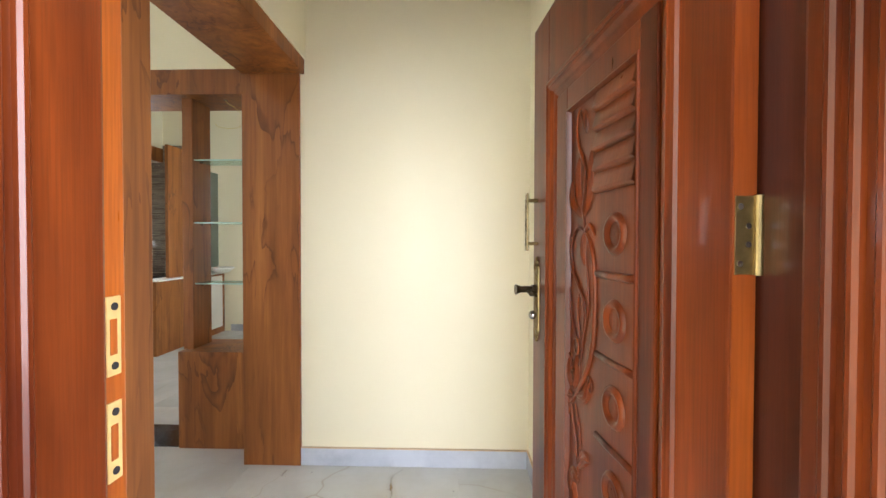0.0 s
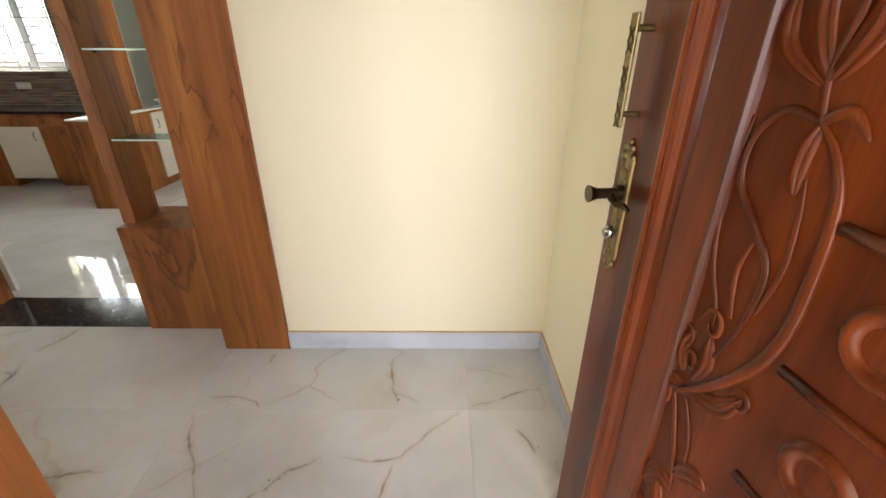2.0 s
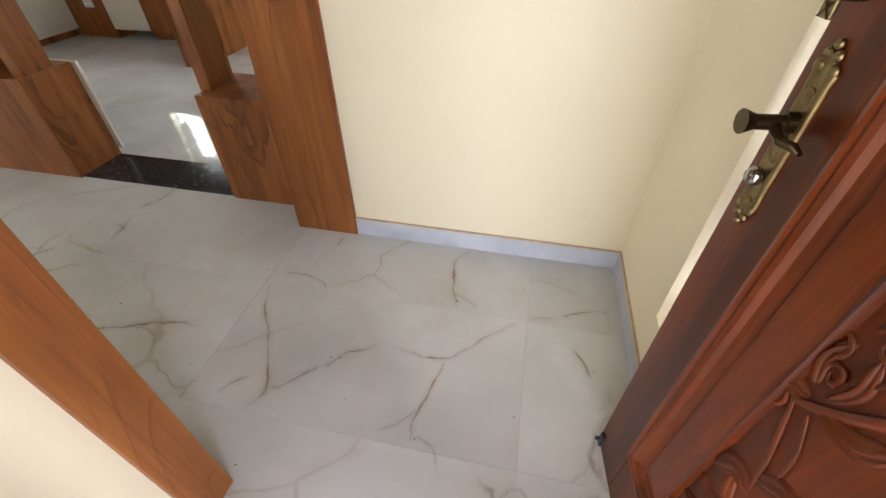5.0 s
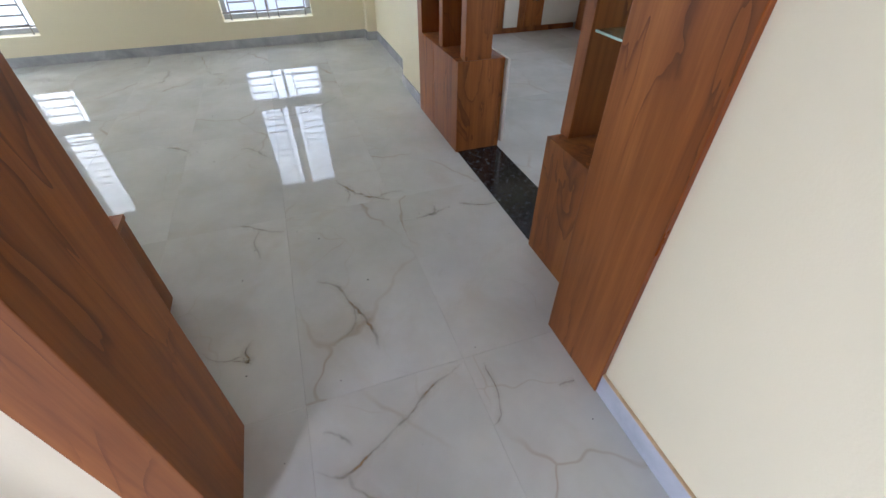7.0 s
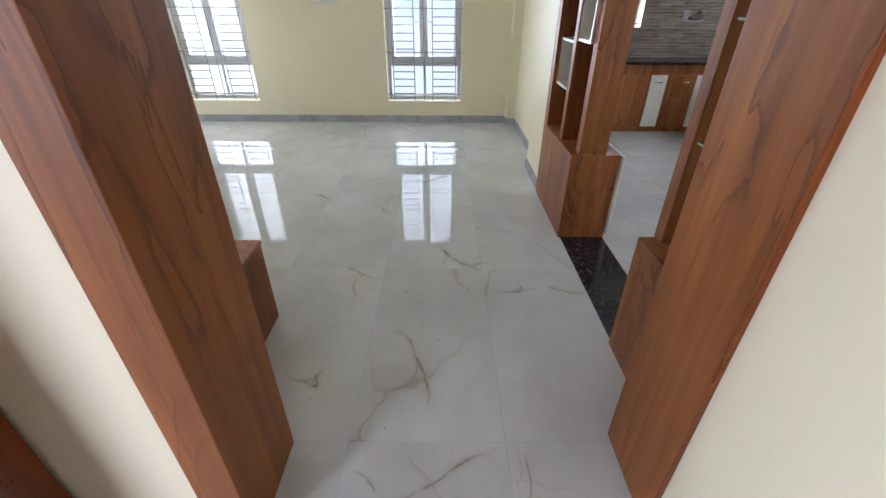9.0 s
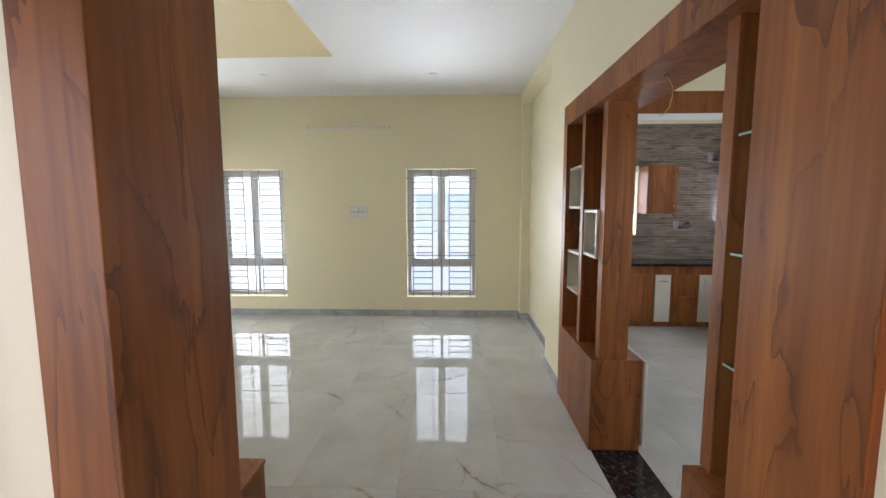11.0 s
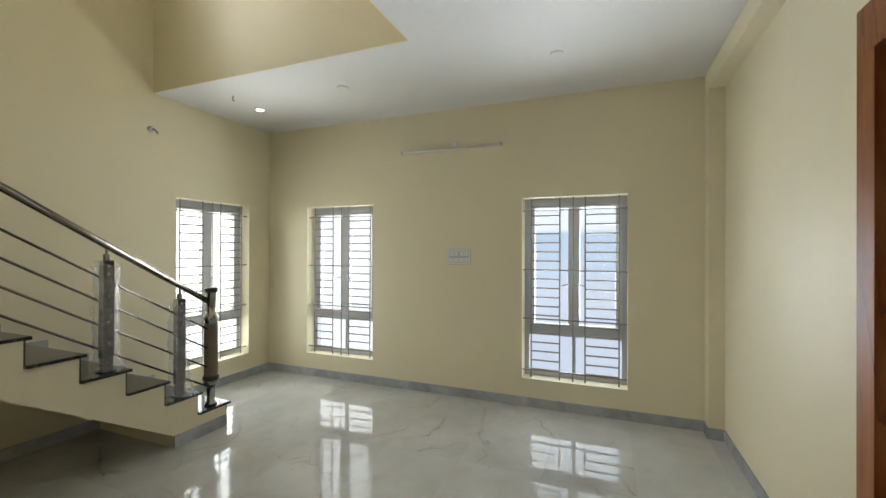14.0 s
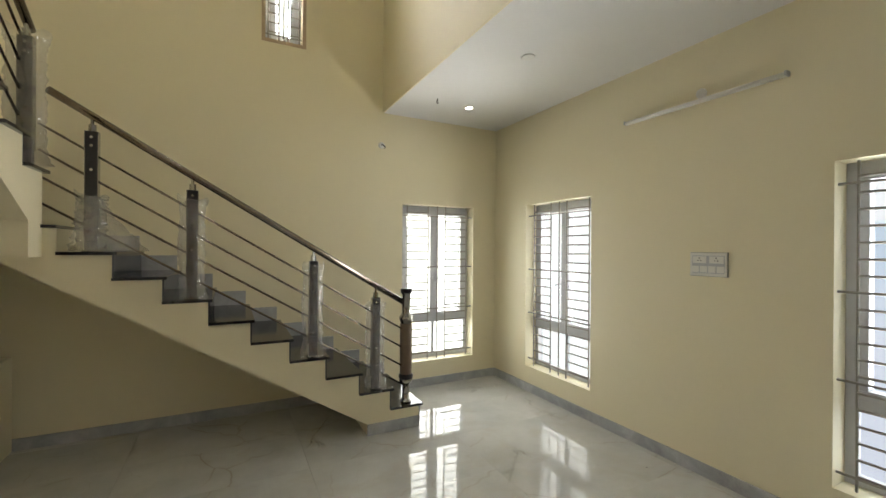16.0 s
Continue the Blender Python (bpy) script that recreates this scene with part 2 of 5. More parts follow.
def pane(name, tint, rough, clear, shine=0.06):
    m = bpy.data.materials.new(name)
    m.use_nodes = True
    t = m.node_tree
    t.nodes.remove(t.nodes["Principled BSDF"])
    tr = node(t, "BsdfTransparent", Color=(*tint, 1))
    gl = node(t, "BsdfGlossy", Roughness=rough)
    mx = t.nodes.new("ShaderNodeMixShader")
    mx.inputs[0].default_value = shine
    if clear < 1:
        df = node(t, "BsdfTranslucent", Color=(*tint, 1))
        m2 = node(t, "MixShader", Fac=1 - clear)
        t.links.new(tr.outputs[0], m2.inputs[1])
        t.links.new(df.outputs[0], m2.inputs[2])
        t.links.new(m2.outputs[0], mx.inputs[1])
    else:
        t.links.new(tr.outputs[0], mx.inputs[1])
    t.links.new(gl.outputs[0], mx.inputs[2])
    t.links.new(mx.outputs[0], t.nodes["Material Output"].inputs[0])
    return m


def glow(name, colour, strength):
    m = bpy.data.materials.new(name)
    m.use_nodes = True
    b = m.node_tree.nodes["Principled BSDF"]
    b.inputs["Emission Color"].default_value, b.inputs["Emission Strength"].default_value = (*colour, 1), strength
    return m


M_WALL = material("cream_paint", paint((0.80, 0.735, 0.53)), 0.55)
M_CEIL = material("ceiling_white", paint((0.78, 0.78, 0.77)), 0.7)
M_WOOD = material("walnut_laminate", laminate((0.225, 0.072, 0.018), (0.46, 0.172, 0.044), (0.08, 0.024, 0.010)), 0.35)
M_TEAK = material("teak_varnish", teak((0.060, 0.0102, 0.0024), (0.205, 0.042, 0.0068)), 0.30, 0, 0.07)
# Same teak, darkened for the shade in the hinge-side rebate.
M_TEAK_SHADE = material("teak_shaded", teak((0.022, 0.005, 0.003), (0.075, 0.016, 0.006)), 0.22, 0, 0.2)
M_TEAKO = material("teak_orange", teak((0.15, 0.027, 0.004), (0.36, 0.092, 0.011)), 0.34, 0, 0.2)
M_MARBLE = material("marble_tile", marble, 0.06)
M_GROUT = material("grout", plain((0.55, 0.54, 0.51)), 0.7)
M_GRANITE = material("black_granite", granite, 0.12)
M_SKIRT = material("grey_skirting_tile", grey_tile, 0.25)
M_SKIRTW = material("white_skirting_tile", white_tile, 0.25)
M_STRIP = material("stone_strip_tile", stone_strip, 0.07)
M_STEEL = material("brushed_steel", plain((0.38, 0.37, 0.35), 0.1, 40), 0.13, 1)
M_RAIL = material("bronze_steel", plain((0.25, 0.215, 0.185), 0.12, 40), 0.17, 1)
M_BRASS = material("antique_brass", plain((0.25, 0.19, 0.085), 0.4, 60), 0.4, 1)
M_STRIKE = material("worn_brass", plain((0.70, 0.50, 0.20), 0.3, 45), 0.4, 0.4)
M_BRONZE = material("dark_bronze", plain((0.09, 0.065, 0.035), 0.4, 50), 0.32, 1)
M_UPVC = material("window_plastic", plain((0.50, 0.51, 0.54)), 0.4)
M_GRILL = material("grill_paint", plain((0.30, 0.285, 0.265)), 0.5)
M_CREAMLAM = material("cream_laminate", plain((0.62, 0.58, 0.50), 0.1, 5), 0.35)
M_WHITE = material("white_plastic", plain((0.75, 0.74, 0.70), 0.04), 0.35)
M_DARK = material("dark_metal", plain((0.03, 0.03, 0.035), 0.2), 0.35, 0.4)
M_CARD = material("brown_wrap", plain((0.155, 0.112, 0.08), 0.25, 14), 0.4)
M_SLATE = material("dark_slate", plain((0.06, 0.062, 0.066), 0.3, 6), 0.14)
M_YELLOW = material("yellow_cable", plain((0.66, 0.55, 0.16)), 0.5)
M_RIM_SHADE = material("rim_shade_grey", plain((0.36, 0.36, 0.36)), 0.4)
M_BEAD = material("brown_filler", plain((0.52, 0.38, 0.23), 0.35, 25), 0.6)
M_GLASS = pane("clear_glass", (0.96, 0.98, 0.98), 0.0, 1, 0.01)
M_SHELFGLASS = pane("green_glass", (0.80, 0.93, 0.88), 0.02, 0.85, 0.14)
M_GEDGE = material("glass_edge", plain((0.55, 0.78, 0.70)), 0.2)
M_WRAP = pane("plastic_wrap", (0.97, 0.97, 0.97), 0.14, 0.83, 0.14)
M_FROST = pane("frosted_glass", (0.62, 0.66, 0.60), 0.3, 0.25)
M_LED = glow("lit_led", (1, 0.96, 0.88), 25)


# ---- geometry helpers ----
def box(bm, x0, x1, y0, y1, z0, z1, bevel=0.0):
    made = bmesh.ops.create_cube(bm, size=1)["verts"]
    bmesh.ops.scale(bm, vec=(x1 - x0, y1 - y0, z1 - z0), verts=made)
    bmesh.ops.translate(bm, vec=((x0 + x1) / 2, (y0 + y1) / 2, (z0 + z1) / 2), verts=made)
    if bevel:
        edges = list({e for v in made for e in v.link_edges})
        bmesh.ops.bevel(bm, geom=edges, offset=bevel, segments=2, affect="EDGES", profile=0.6)
    return bm


def boxed(*sizes, bevel=0.0):
    return box(bmesh.new(), *sizes, bevel=bevel)


def rod(bm, a, b, r, sides=12, r2=None):
    a, b = Vector(a), Vector(b)
    m = Matrix.Translation((a + b) / 2) @ (b - a).to_track_quat("Z", "Y").to_matrix().to_4x4()
    bmesh.ops.create_cone(bm, cap_ends=True, segments=sides, radius1=r, radius2=r if r2 is None else r2, depth=(b - a).length, matrix=m)
    return bm


def lathe(bm, profile, sides=20, at=(0, 0, 0)):
    """A turned solid from (radius, height) pairs, about the vertical axis at at."""
    rings = []
    for r, z in profile:
        rings.append([bm.verts.new((at[0] + r * math.cos(2 * math.pi * k / sides), at[1] + r * math.sin(2 * math.pi * k / sides), at[2] + z)) for k in range(sides)])
    for a, b in zip(rings, rings[1:]):
        for k in range(sides):
            bm.faces.new((a[k], a[(k + 1) % sides], b[(k + 1) % sides], b[k]))
    bm.faces.new(rings[0][::-1])
    bm.faces.new(rings[-1])
    return bm


def pipe(bm, points, radii, sides=8, flat=1.0, across=(0, 0, 1)):
    """A tube through points, with a radius at each (one number serves all)."""
    pts = [Vector(p) for p in points]
    rings = []
    for k, p in enumerate(pts):
        way = (pts[min(k + 1, len(pts) - 1)] - pts[max(k - 1, 0)]).normalized()
        side = way.cross(Vector(across))
        side = side.normalized() if side.length > 1e-4 else Vector((1, 0, 0))
        up = side.cross(way).normalized()
        r = radii if isinstance(radii, (int, float)) else radii[k]
        rings.append([bm.verts.new(p + side * r * math.cos(2 * math.pi * j / sides) + up * r * flat * math.sin(2 * math.pi * j / sides)) for j in range(sides)])
    for a, b in zip(rings, rings[1:]):
        for j in range(sides):
            bm.faces.new((a[j], a[(j + 1) % sides], b[(j + 1) % sides], b[j]))
    bm.faces.new(rings[0][::-1])
    bm.faces.new(rings[-1])
    return bm


def mesh_of(name, bm, mat, smooth=False):
    bmesh.ops.recalc_face_normals(bm, faces=bm.faces)
    me = bpy.data.meshes.new(name)
    bm.to_mesh(me)
    bm.free()
    me.materials.append(mat)
    if smooth:
        for p in me.polygons:
            p.use_smooth = True
    return me


def part(name, bm, mat, parent, label="", smooth=False):
    ob = new(name, mesh_of(name, bm, mat, smooth))
    ob.parent = parent
    if label:
        ob["label"] = label
    return ob


def thing(name, m, label, category, group="", kind=""):
    ob = new(name)
    ob.empty_display_size = 0.1
    ob.matrix_world = m
    return tagged(ob, label, category, group, kind)


def single(name, bm, mat, label, category, group="", kind="", smooth=False):
    return tagged(new(name, mesh_of(name, bm, mat, smooth)), label, category, group, kind)


def structure(name, bm, mat, label, category):
    return single(name, bm, mat, label, category, kind="structure")


def wall(name, axis, c0, c1, u0, u1, z0, z1, holes=(), mat=None, label="", category="wall"):
    """A wall across an axis, from c0 to c1 thick, with openings (u0, u1, z0, z1) that go through it."""
    us = sorted({u0, u1, *(h[0] for h in holes), *(h[1] for h in holes)})
    zs = sorted({z0, z1, *(h[2] for h in holes), *(h[3] for h in holes)})
    full = {}
    for i in range(len(us) - 1):
        for j in range(len(zs) - 1):
            u, z = (us[i] + us[i + 1]) / 2, (zs[j] + zs[j + 1]) / 2
            full[i, j] = not any(h[0] < u < h[1] and h[2] < z < h[3] for h in holes)
    bm = bmesh.new()

    def vert(c, u, z):
        return bm.verts.new((c, u, z) if axis == "x" else (u, c, z))

    for (i, j), there in full.items():
        if not there:
            continue
        a, b, c, d = us[i], us[i + 1], zs[j], zs[j + 1]
        for k in (c0, c1):
            bm.faces.new([vert(k, a, c), vert(k, b, c), vert(k, b, d), vert(k, a, d)])
        for (p, q), (ua, za), (ub, zb) in (((-1, 0), (a, c), (a, d)), ((1, 0), (b, c), (b, d)), ((0, -1), (a, c), (b, c)), ((0, 1), (a, d), (b, d))):
            if not full.get((i + p, j + q), False):
                bm.faces.new([vert(c0, ua, za), vert(c1, ua, za), vert(c1, ub, zb), vert(c0, ub, zb)])
    bmesh.ops.remove_doubles(bm, verts=bm.verts, dist=0.0005)
    return structure(name, bm, mat or M_WALL, label, category)


# ---- setting ----
cream = "cream yellow painted plaster wall"
wall("wall_west", "x", X_WEST - 0.235, X_WEST, Y_SOUTH - 0.235, 3.15, -0.1, 3.25, [(a, b, *WIN_Z) for a, b in WIN_W], label=cream + " with two tall windows")
wall("wall_south", "y", Y_SOUTH - 0.235, Y_SOUTH, X_WEST - 0.235, -0.775, -0.1, UPPER, [(-5.705, -4.76, 0.293, 2.127), (-3.655, -3.305, 3.68, 5.1)], label=cream + " rising through two storeys behind the stair")
wall("wall_north", "y", Y_NORTH, 3.15, X_WEST, -0.83, -0.1, 3.6, [(-3.56, -1.15, -0.1, 2.38)], label=cream + " above the wooden partition")
wall("wall_north_inner", "y", 2.85, Y_NORTH - 0.0005, -4.21, -1.1465, -0.1, CEIL, [(-3.575, -1.14651, -0.1, 2.37)], label=cream + " round the wooden partition")
wall("wall_cross", "x", -1.085, -0.775, Y_SOUTH, 2.67, -0.1, UPPER, [(1.297, 2.67, -0.1, 2.36)], label=cream + " between the foyer and the hall")
wall("wall_foyer_back", "y", Y_FOYER, 2.95, -0.83, 0.75, -0.1, 3.25, label=cream + " at the end of the foyer")
wall("wall_foyer_side", "x", X_FOYER, 0.75, 0.906, Y_FOYER, -0.1, 3.25, [(1.14, 2.11, 0.30, 2.127)], label=cream + " behind the open front door")
wall("wall_entrance", "y", 0.65, 0.85, -0.775, 0.75, -0.1, 3.25, [(-0.53, 0.63, -0.1, 2.17)], label=cream + " round the front door frame")
wall("wall_kitchen_west", "x", KX - 0.235, KX, 3.15, KY + 0.235, -0.1, 3.6, [(3.68, 4.5, 1.19, 2.15)], label="kitchen wall with a small window")
wall("wall_kitchen_north", "y", KY, KY + 0.235, KX, -0.9, -0.1, 3.6, [(-5.43, -4.47, 1.23, 2.17)], label="kitchen wall with a wide window over the counter")
wall("wall_dining_east", "x", -1.15, -0.9, 3.15, KY, -0.1, 3.6, [(4.1, 5.3, 0.9, 2.127)], label=cream + " of the dining room")
wall("wall_void_west", "x", VOID_X, VOID_X + 0.012, Y_SOUTH, VOID_Y, CEIL + 0.001, UPPER, label=cream + " of the upper floor above the hall ceiling")
wall("wall_void_north", "y", VOID_Y - 0.012, VOID_Y, VOID_X, -1.085, CEIL + 0.001, UPPER, label=cream + " of the upper floor beside the stairwell")
ceiling = bmesh.new()
box(ceiling, X_WEST, VOID_X, Y_SOUTH, Y_NORTH, CEIL, 3.25)
box(ceiling, VOID_X, -1.085, VOID_Y, Y_NORTH, CEIL, 3.25)
box(ceiling, -0.775, X_FOYER, 0.85, Y_FOYER, CEIL, 3.25)
box(ceiling, KX, -1.15, 3.15, KY, 3.48, 3.6)
structure("ceiling", ceiling, M_CEIL, "plain white painted plaster ceiling", "ceiling")
structure("ceiling_upper", boxed(VOID_X, -1.085, Y_SOUTH, VOID_Y, UPPER, UPPER + 0.12), M_CEIL, "white ceiling high over the stairwell", "ceiling")
structure("column", boxed(X_WEST + 0.001, -5.885, 2.85, Y_NORTH - 0.001, 0, 2.963), M_WALL, "cream painted corner column", "column")
structure("beam", boxed(X_WEST + 0.001, -4.21, 2.85, Y_NORTH - 0.001, 2.965, CEIL - 0.001), M_WALL, "cream painted ceiling beam along the wall", "beam")


# ---- windows ----
def window(name, m, w, h, label, transom=0.46, sashes=2, grill=True):
    """A window in a wall opening: x along the wall, y outwards from the inner wall face, z up from the sill."""
    win = thing(name, m, label, "window", kind="structure")
    f = bmesh.new()
    for sizes in ((0, w, 0.15, 0.22, 0, 0.05), (0, w, 0.15, 0.22, h - 0.05, h), (0, 0.05, 0.15, 0.22, 0.05, h - 0.05), (w - 0.05, w, 0.15, 0.22, 0.05, h - 0.05)):
        box(f, *sizes, bevel=0.004)
    if transom:
        box(f, 0.05, w - 0.05, 0.15, 0.22, transom - 0.035, transom + 0.035, bevel=0.004)
    low = transom + 0.035 if transom else 0.05
    part("window_frame", f, M_UPVC, win)
    if transom:
        part("pane", boxed(0.05, w - 0.05, 0.183, 0.188, 0.05, transom - 0.035), M_GLASS, win).visible_shadow = False
        part("bead", boxed(w / 2 - 0.018, w / 2 + 0.018, 0.17, 0.20, 0.05, transom - 0.035, bevel=0.003), M_UPVC, win)
    wide = (w - 0.1) / sashes
    for k in range(sashes):
        a = 0.05 + k * wide
        b = a + wide
        sash = bmesh.new()
        for sizes in ((a, b, 0.135, 0.205, low, low + 0.055), (a, b, 0.135, 0.205, h - 0.105, h - 0.05), (a, a + 0.055, 0.135, 0.205, low + 0.055, h - 0.105), (b - 0.055, b, 0.135, 0.205, low + 0.055, h - 0.105)):
            box(sash, *sizes, bevel=0.005)
        so = part("sash", sash, M_UPVC, win)
        part("pane", boxed(a + 0.055, b - 0.055, 0.168, 0.173, low + 0.055, h - 0.105), M_GLASS, so).visible_shadow = False
        u = b - 0.028 if k == 0 else a + 0.028
        hd = bmesh.new()
        box(hd, u - 0.012, u + 0.012, 0.122, 0.136, low + 0.42, low + 0.50, bevel=0.003)
        lean = -0.085 if k == 0 else 0.085
        pipe(hd, [(u, 0.116, low + 0.47), (u + lean * 0.4, 0.108, low + 0.465), (u + lean, 0.108, low + 0.45)], 0.008, 8)
        part("window_handle", hd, M_UPVC, so)
    if grill:
        y = 0.055
        ups = [0.085, 0.37, 0.5, 0.615, 0.925]
        for k, u in enumerate(ups):
            part("grill_bar", rod(bmesh.new(), (u * w, y, 0.004), (u * w, y, h - 0.004), 0.0075, 8), M_GRILL, win)
        n = max(3, round(h / 0.092))
        for k in range(1, n):
            z = k * h / n
            for a, b in ((0.085, 0.37), (0.615, 0.925)):
                part("grill_bar", rod(bmesh.new(), (a * w, y - 0.004, z), (b * w, y - 0.004, z), 0.0080, 6), M_GRILL, win)
        for q in (0.045, 0.33, 0.6, 0.93):
            part("grill_bar", rod(bmesh.new(), (0.002, y - 0.012, q * h), (w - 0.002, y - 0.012, q * h), 0.0075, 8), M_GRILL, win)
    return win


for n, (a, b) in enumerate(WIN_W):
    window("window_%d" % (n + 1), Matrix.Translation((X_WEST, a, WIN_Z[0])) @ pose(0, 0, 0, 0, 0, 90), b - a, WIN_Z[1] - WIN_Z[0], "tall grey plastic casement window behind a painted steel grill")
window("window_3", Matrix.Translation((-4.76, Y_SOUTH, 0.293)) @ pose(0, 0, 0, 0, 0, 180), 0.945, 1.834, "tall grey plastic casement window behind a steel grill beside the stair")
window("window_4", Matrix.Translation((-3.305, Y_SOUTH, 3.68)) @ pose(0, 0, 0, 0, 0, 180), 0.35, 1.42, "narrow high window over the stair with a steel grill", transom=0, sashes=1)
window("window_5", Matrix.Translation((-5.43, KY, 1.23)), 0.96, 0.94, "kitchen window over the counter behind a steel grill", transom=0)
window("window_6", Matrix.Translation((KX, 3.68, 1.19)) @ pose(0, 0, 0, 0, 0, 90), 0.82, 0.96, "small kitchen window behind a steel grill", transom=0)

# Unseen window, added as the opening for the dining-room lamp.
window("window_8", Matrix.Translation((-1.15, 5.3, 0.9)) @ pose(0, 0, 0, 0, 0, -90), 1.2, 1.227, "unseen plastic window added to light the dining room", transom=0)
window("window_7", Matrix.Translation((X_FOYER, 2.11, 0.30)) @ pose(0, 0, 0, 0, 0, -90), 0.97, 1.827, "tall plastic window in the foyer behind the open door")


ring_bm = bmesh.new()
for sizes in ((-3.69, -3.27, 3.645, 3.68), (-3.69, -3.27, 5.1, 5.135), (-3.69, -3.655, 3.68, 5.1), (-3.305, -3.27, 3.68, 5.1)):
    box(ring_bm, sizes[0], sizes[1], Y_SOUTH, Y_SOUTH + 0.004, sizes[2], sizes[3], bevel=0.001)
structure("trim", ring_bm, material("raw_filler", plain((0.52, 0.40, 0.27), 0.2, 14), 0.8), "unpainted filler border round the high window", "trim")


# ---- skirtings ----
def skirting(x0, x1, y0, y1, mat=None, h=0.095):
    structure("baseboard", boxed(x0, x1, y0, y1, 0.0, h, bevel=0.003), mat or M_SKIRT, "polished grey tile skirting along the wall", "skirting")
    if mat:
        structure("trim", boxed(x0, x1, y0, y1, h + 0.0002, h + 0.007, bevel=0.002), M_BEAD, "brown filler line along the top of the skirting", "trim")


T = 0.012
skirting(X_WEST, X_WEST + T, Y_SOUTH, 2.85)
skirting(X_WEST + T, -5.885, 2.85 - T, 2.85)
skirting(-5.885, -5.885 + T, 2.85 - T, Y_NORTH)
skirting(-5.885 + T, -4.21, Y_NORTH - T, Y_NORTH)
skirting(-4.21 - T, -3.592, 2.85 - T, 2.85)
skirting(X_WEST + T, -1.085, Y_SOUTH, Y_SOUTH + T)
skirting(-0.81, X_FOYER - T, Y_FOYER - T, Y_FOYER, M_SKIRTW, 0.1)
skirting(X_FOYER - T, X_FOYER, 1.0, Y_FOYER, M_SKIRTW, 0.1)
skirting(-0.775, -0.775 + T, 0.936, 1.296, M_SKIRTW, 0.1)
skirting(-1.15 - T, -1.15, 3.16, KY)
skirting(-3.2, -1.15 - T, KY - T, KY)

# ---- wooden portal between foyer and hall ----
portal = thing("wooden_portal", pose(-0.95, 2.0, 0), "walnut laminate cladding round the opening to the hall", "door frame", kind="structure")


def at_portal(x0, x1, y0, y1, z0, z1, name, bevel=0.003):
    part(name, boxed(x0 + 0.95, x1 + 0.95, y0 - 2.0, y1 - 2.0, z0, z1, bevel=bevel), M_WOOD, portal)


at_portal(-1.105, -0.757, 1.297, 1.42, 0.0, 2.277, "jamb_panel")
at_portal(-1.146, -0.812, 2.652, 2.82, 0.0, 2.277, "jamb_panel")
at_portal(-1.146, -0.785, 1.297, 2.82, 2.277, 2.37, "head_panel")

part("edge_band", boxed(-0.8118 + 0.95, -0.809 + 0.95, 0.6525, 0.6695, 0.0, 2.277), M_TEAKO, portal, "orange edge band")

# ---- wooden partition to the dining room ----
PF, PB = 2.83, 3.156
partition = thing("wooden_partition", pose(-2.4, PF, 0), "walnut laminate partition with open shelves and a doorway", "partition")


def on_partition(name, x0, x1, y0, y1, z0, z1, mat=None, bevel=0.002, label="", parent=None):
    return part(name, boxed(x0 + 2.4, x1 + 2.4, y0 - PF, y1 - PF, z0, z1, bevel=bevel), mat or M_WOOD, parent or partition, label)


on_partition("plinth", -1.655, -1.1475, PF, PB + 0.02, 0, 0.613)
on_partition("plinth", -3.22, -2.735, PF, PB, 0, 0.613)
on_partition("plinth", -3.59, -3.224, PF, PB, 0, 0.613)
on_partition("plinth_back", -3.59, -2.70, PB + 0.001, PB + 0.02, 0.05, 0.613, M_CREAMLAM)
on_partition("header", -3.59, -1.1475, PF, PB, 2.225, 2.38)
on_partition("post", -1.665, -1.60, 2.90, 3.10, 0.613, 2.225)
on_partition("post", -2.825, -2.745, 2.88, 3.06, 0.613, 2.225)
on_partition("post", -3.15, -3.085, 2.85, 3.06, 0.613, 2.225)
on_partition("post", -3.59, -3.49, PF, 3.06, 0.613, 2.225)
on_partition("back_panel", -3.49, -2.825, 3.06, 3.08, 0.613, 2.225)
for z in (1.03, 1.425, 1.83):
    sh = on_partition("glass_shelf", -1.60, -1.147, 2.92, 3.09, z, z + 0.008, M_SHELFGLASS, 0.001, "clear greenish glass shelf")
    part("polished_edge", boxed(-1.60 + 2.4, -1.147 + 2.4, 2.918 - PF, 2.9199 - PF, z, z + 0.008), M_GEDGE, sh)
    for x in (-1.585, -1.16):
        part("shelf_pin", rod(bmesh.new(), (x + 2.4, 2.96 - PF, z - 0.006), (x + 2.4 + (0.02 if x < -1.4 else -0.012), 2.96 - PF, z - 0.006), 0.006, 8), M_STEEL, sh)
for x0, x1, z0, z1 in ((-3.49, -3.15, 1.575, 1.89), (-3.085, -2.825, 1.255, 1.57), (-3.49, -3.15, 0.935, 1.25)):
    y0, y1, k = 2.86, 3.058, 0.018
    cube = bmesh.new()
    for sizes in ((x0, x1, y0, y1, z0, z0 + k), (x0, x1, y0, y1, z1 - k, z1), (x0, x0 + k, y0, y1, z0 + k, z1 - k), (x1 - k, x1, y0, y1, z0 + k, z1 - k), (x0 + k, x1 - k, y1 - 0.008, y1, z0 + k, z1 - k)):
        a = list(sizes)
        box(cube, a[0] + 2.4, a[1] + 2.4, a[2] - PF, a[3] - PF, a[4], a[5], bevel=0.001)
    part("niche_box", cube, M_CREAMLAM, partition, "cream laminate open box")
structure("threshold", boxed(-2.735, -1.655, 2.845, 3.15, 0.0, 0.006, bevel=0.002), M_GRANITE, "black speckled granite threshold strip", "threshold")
ring = thing("ceiling_cable", pose(-2.25, 2.98, 2.225), "yellow cable hanging from a hole in the header", "cable")
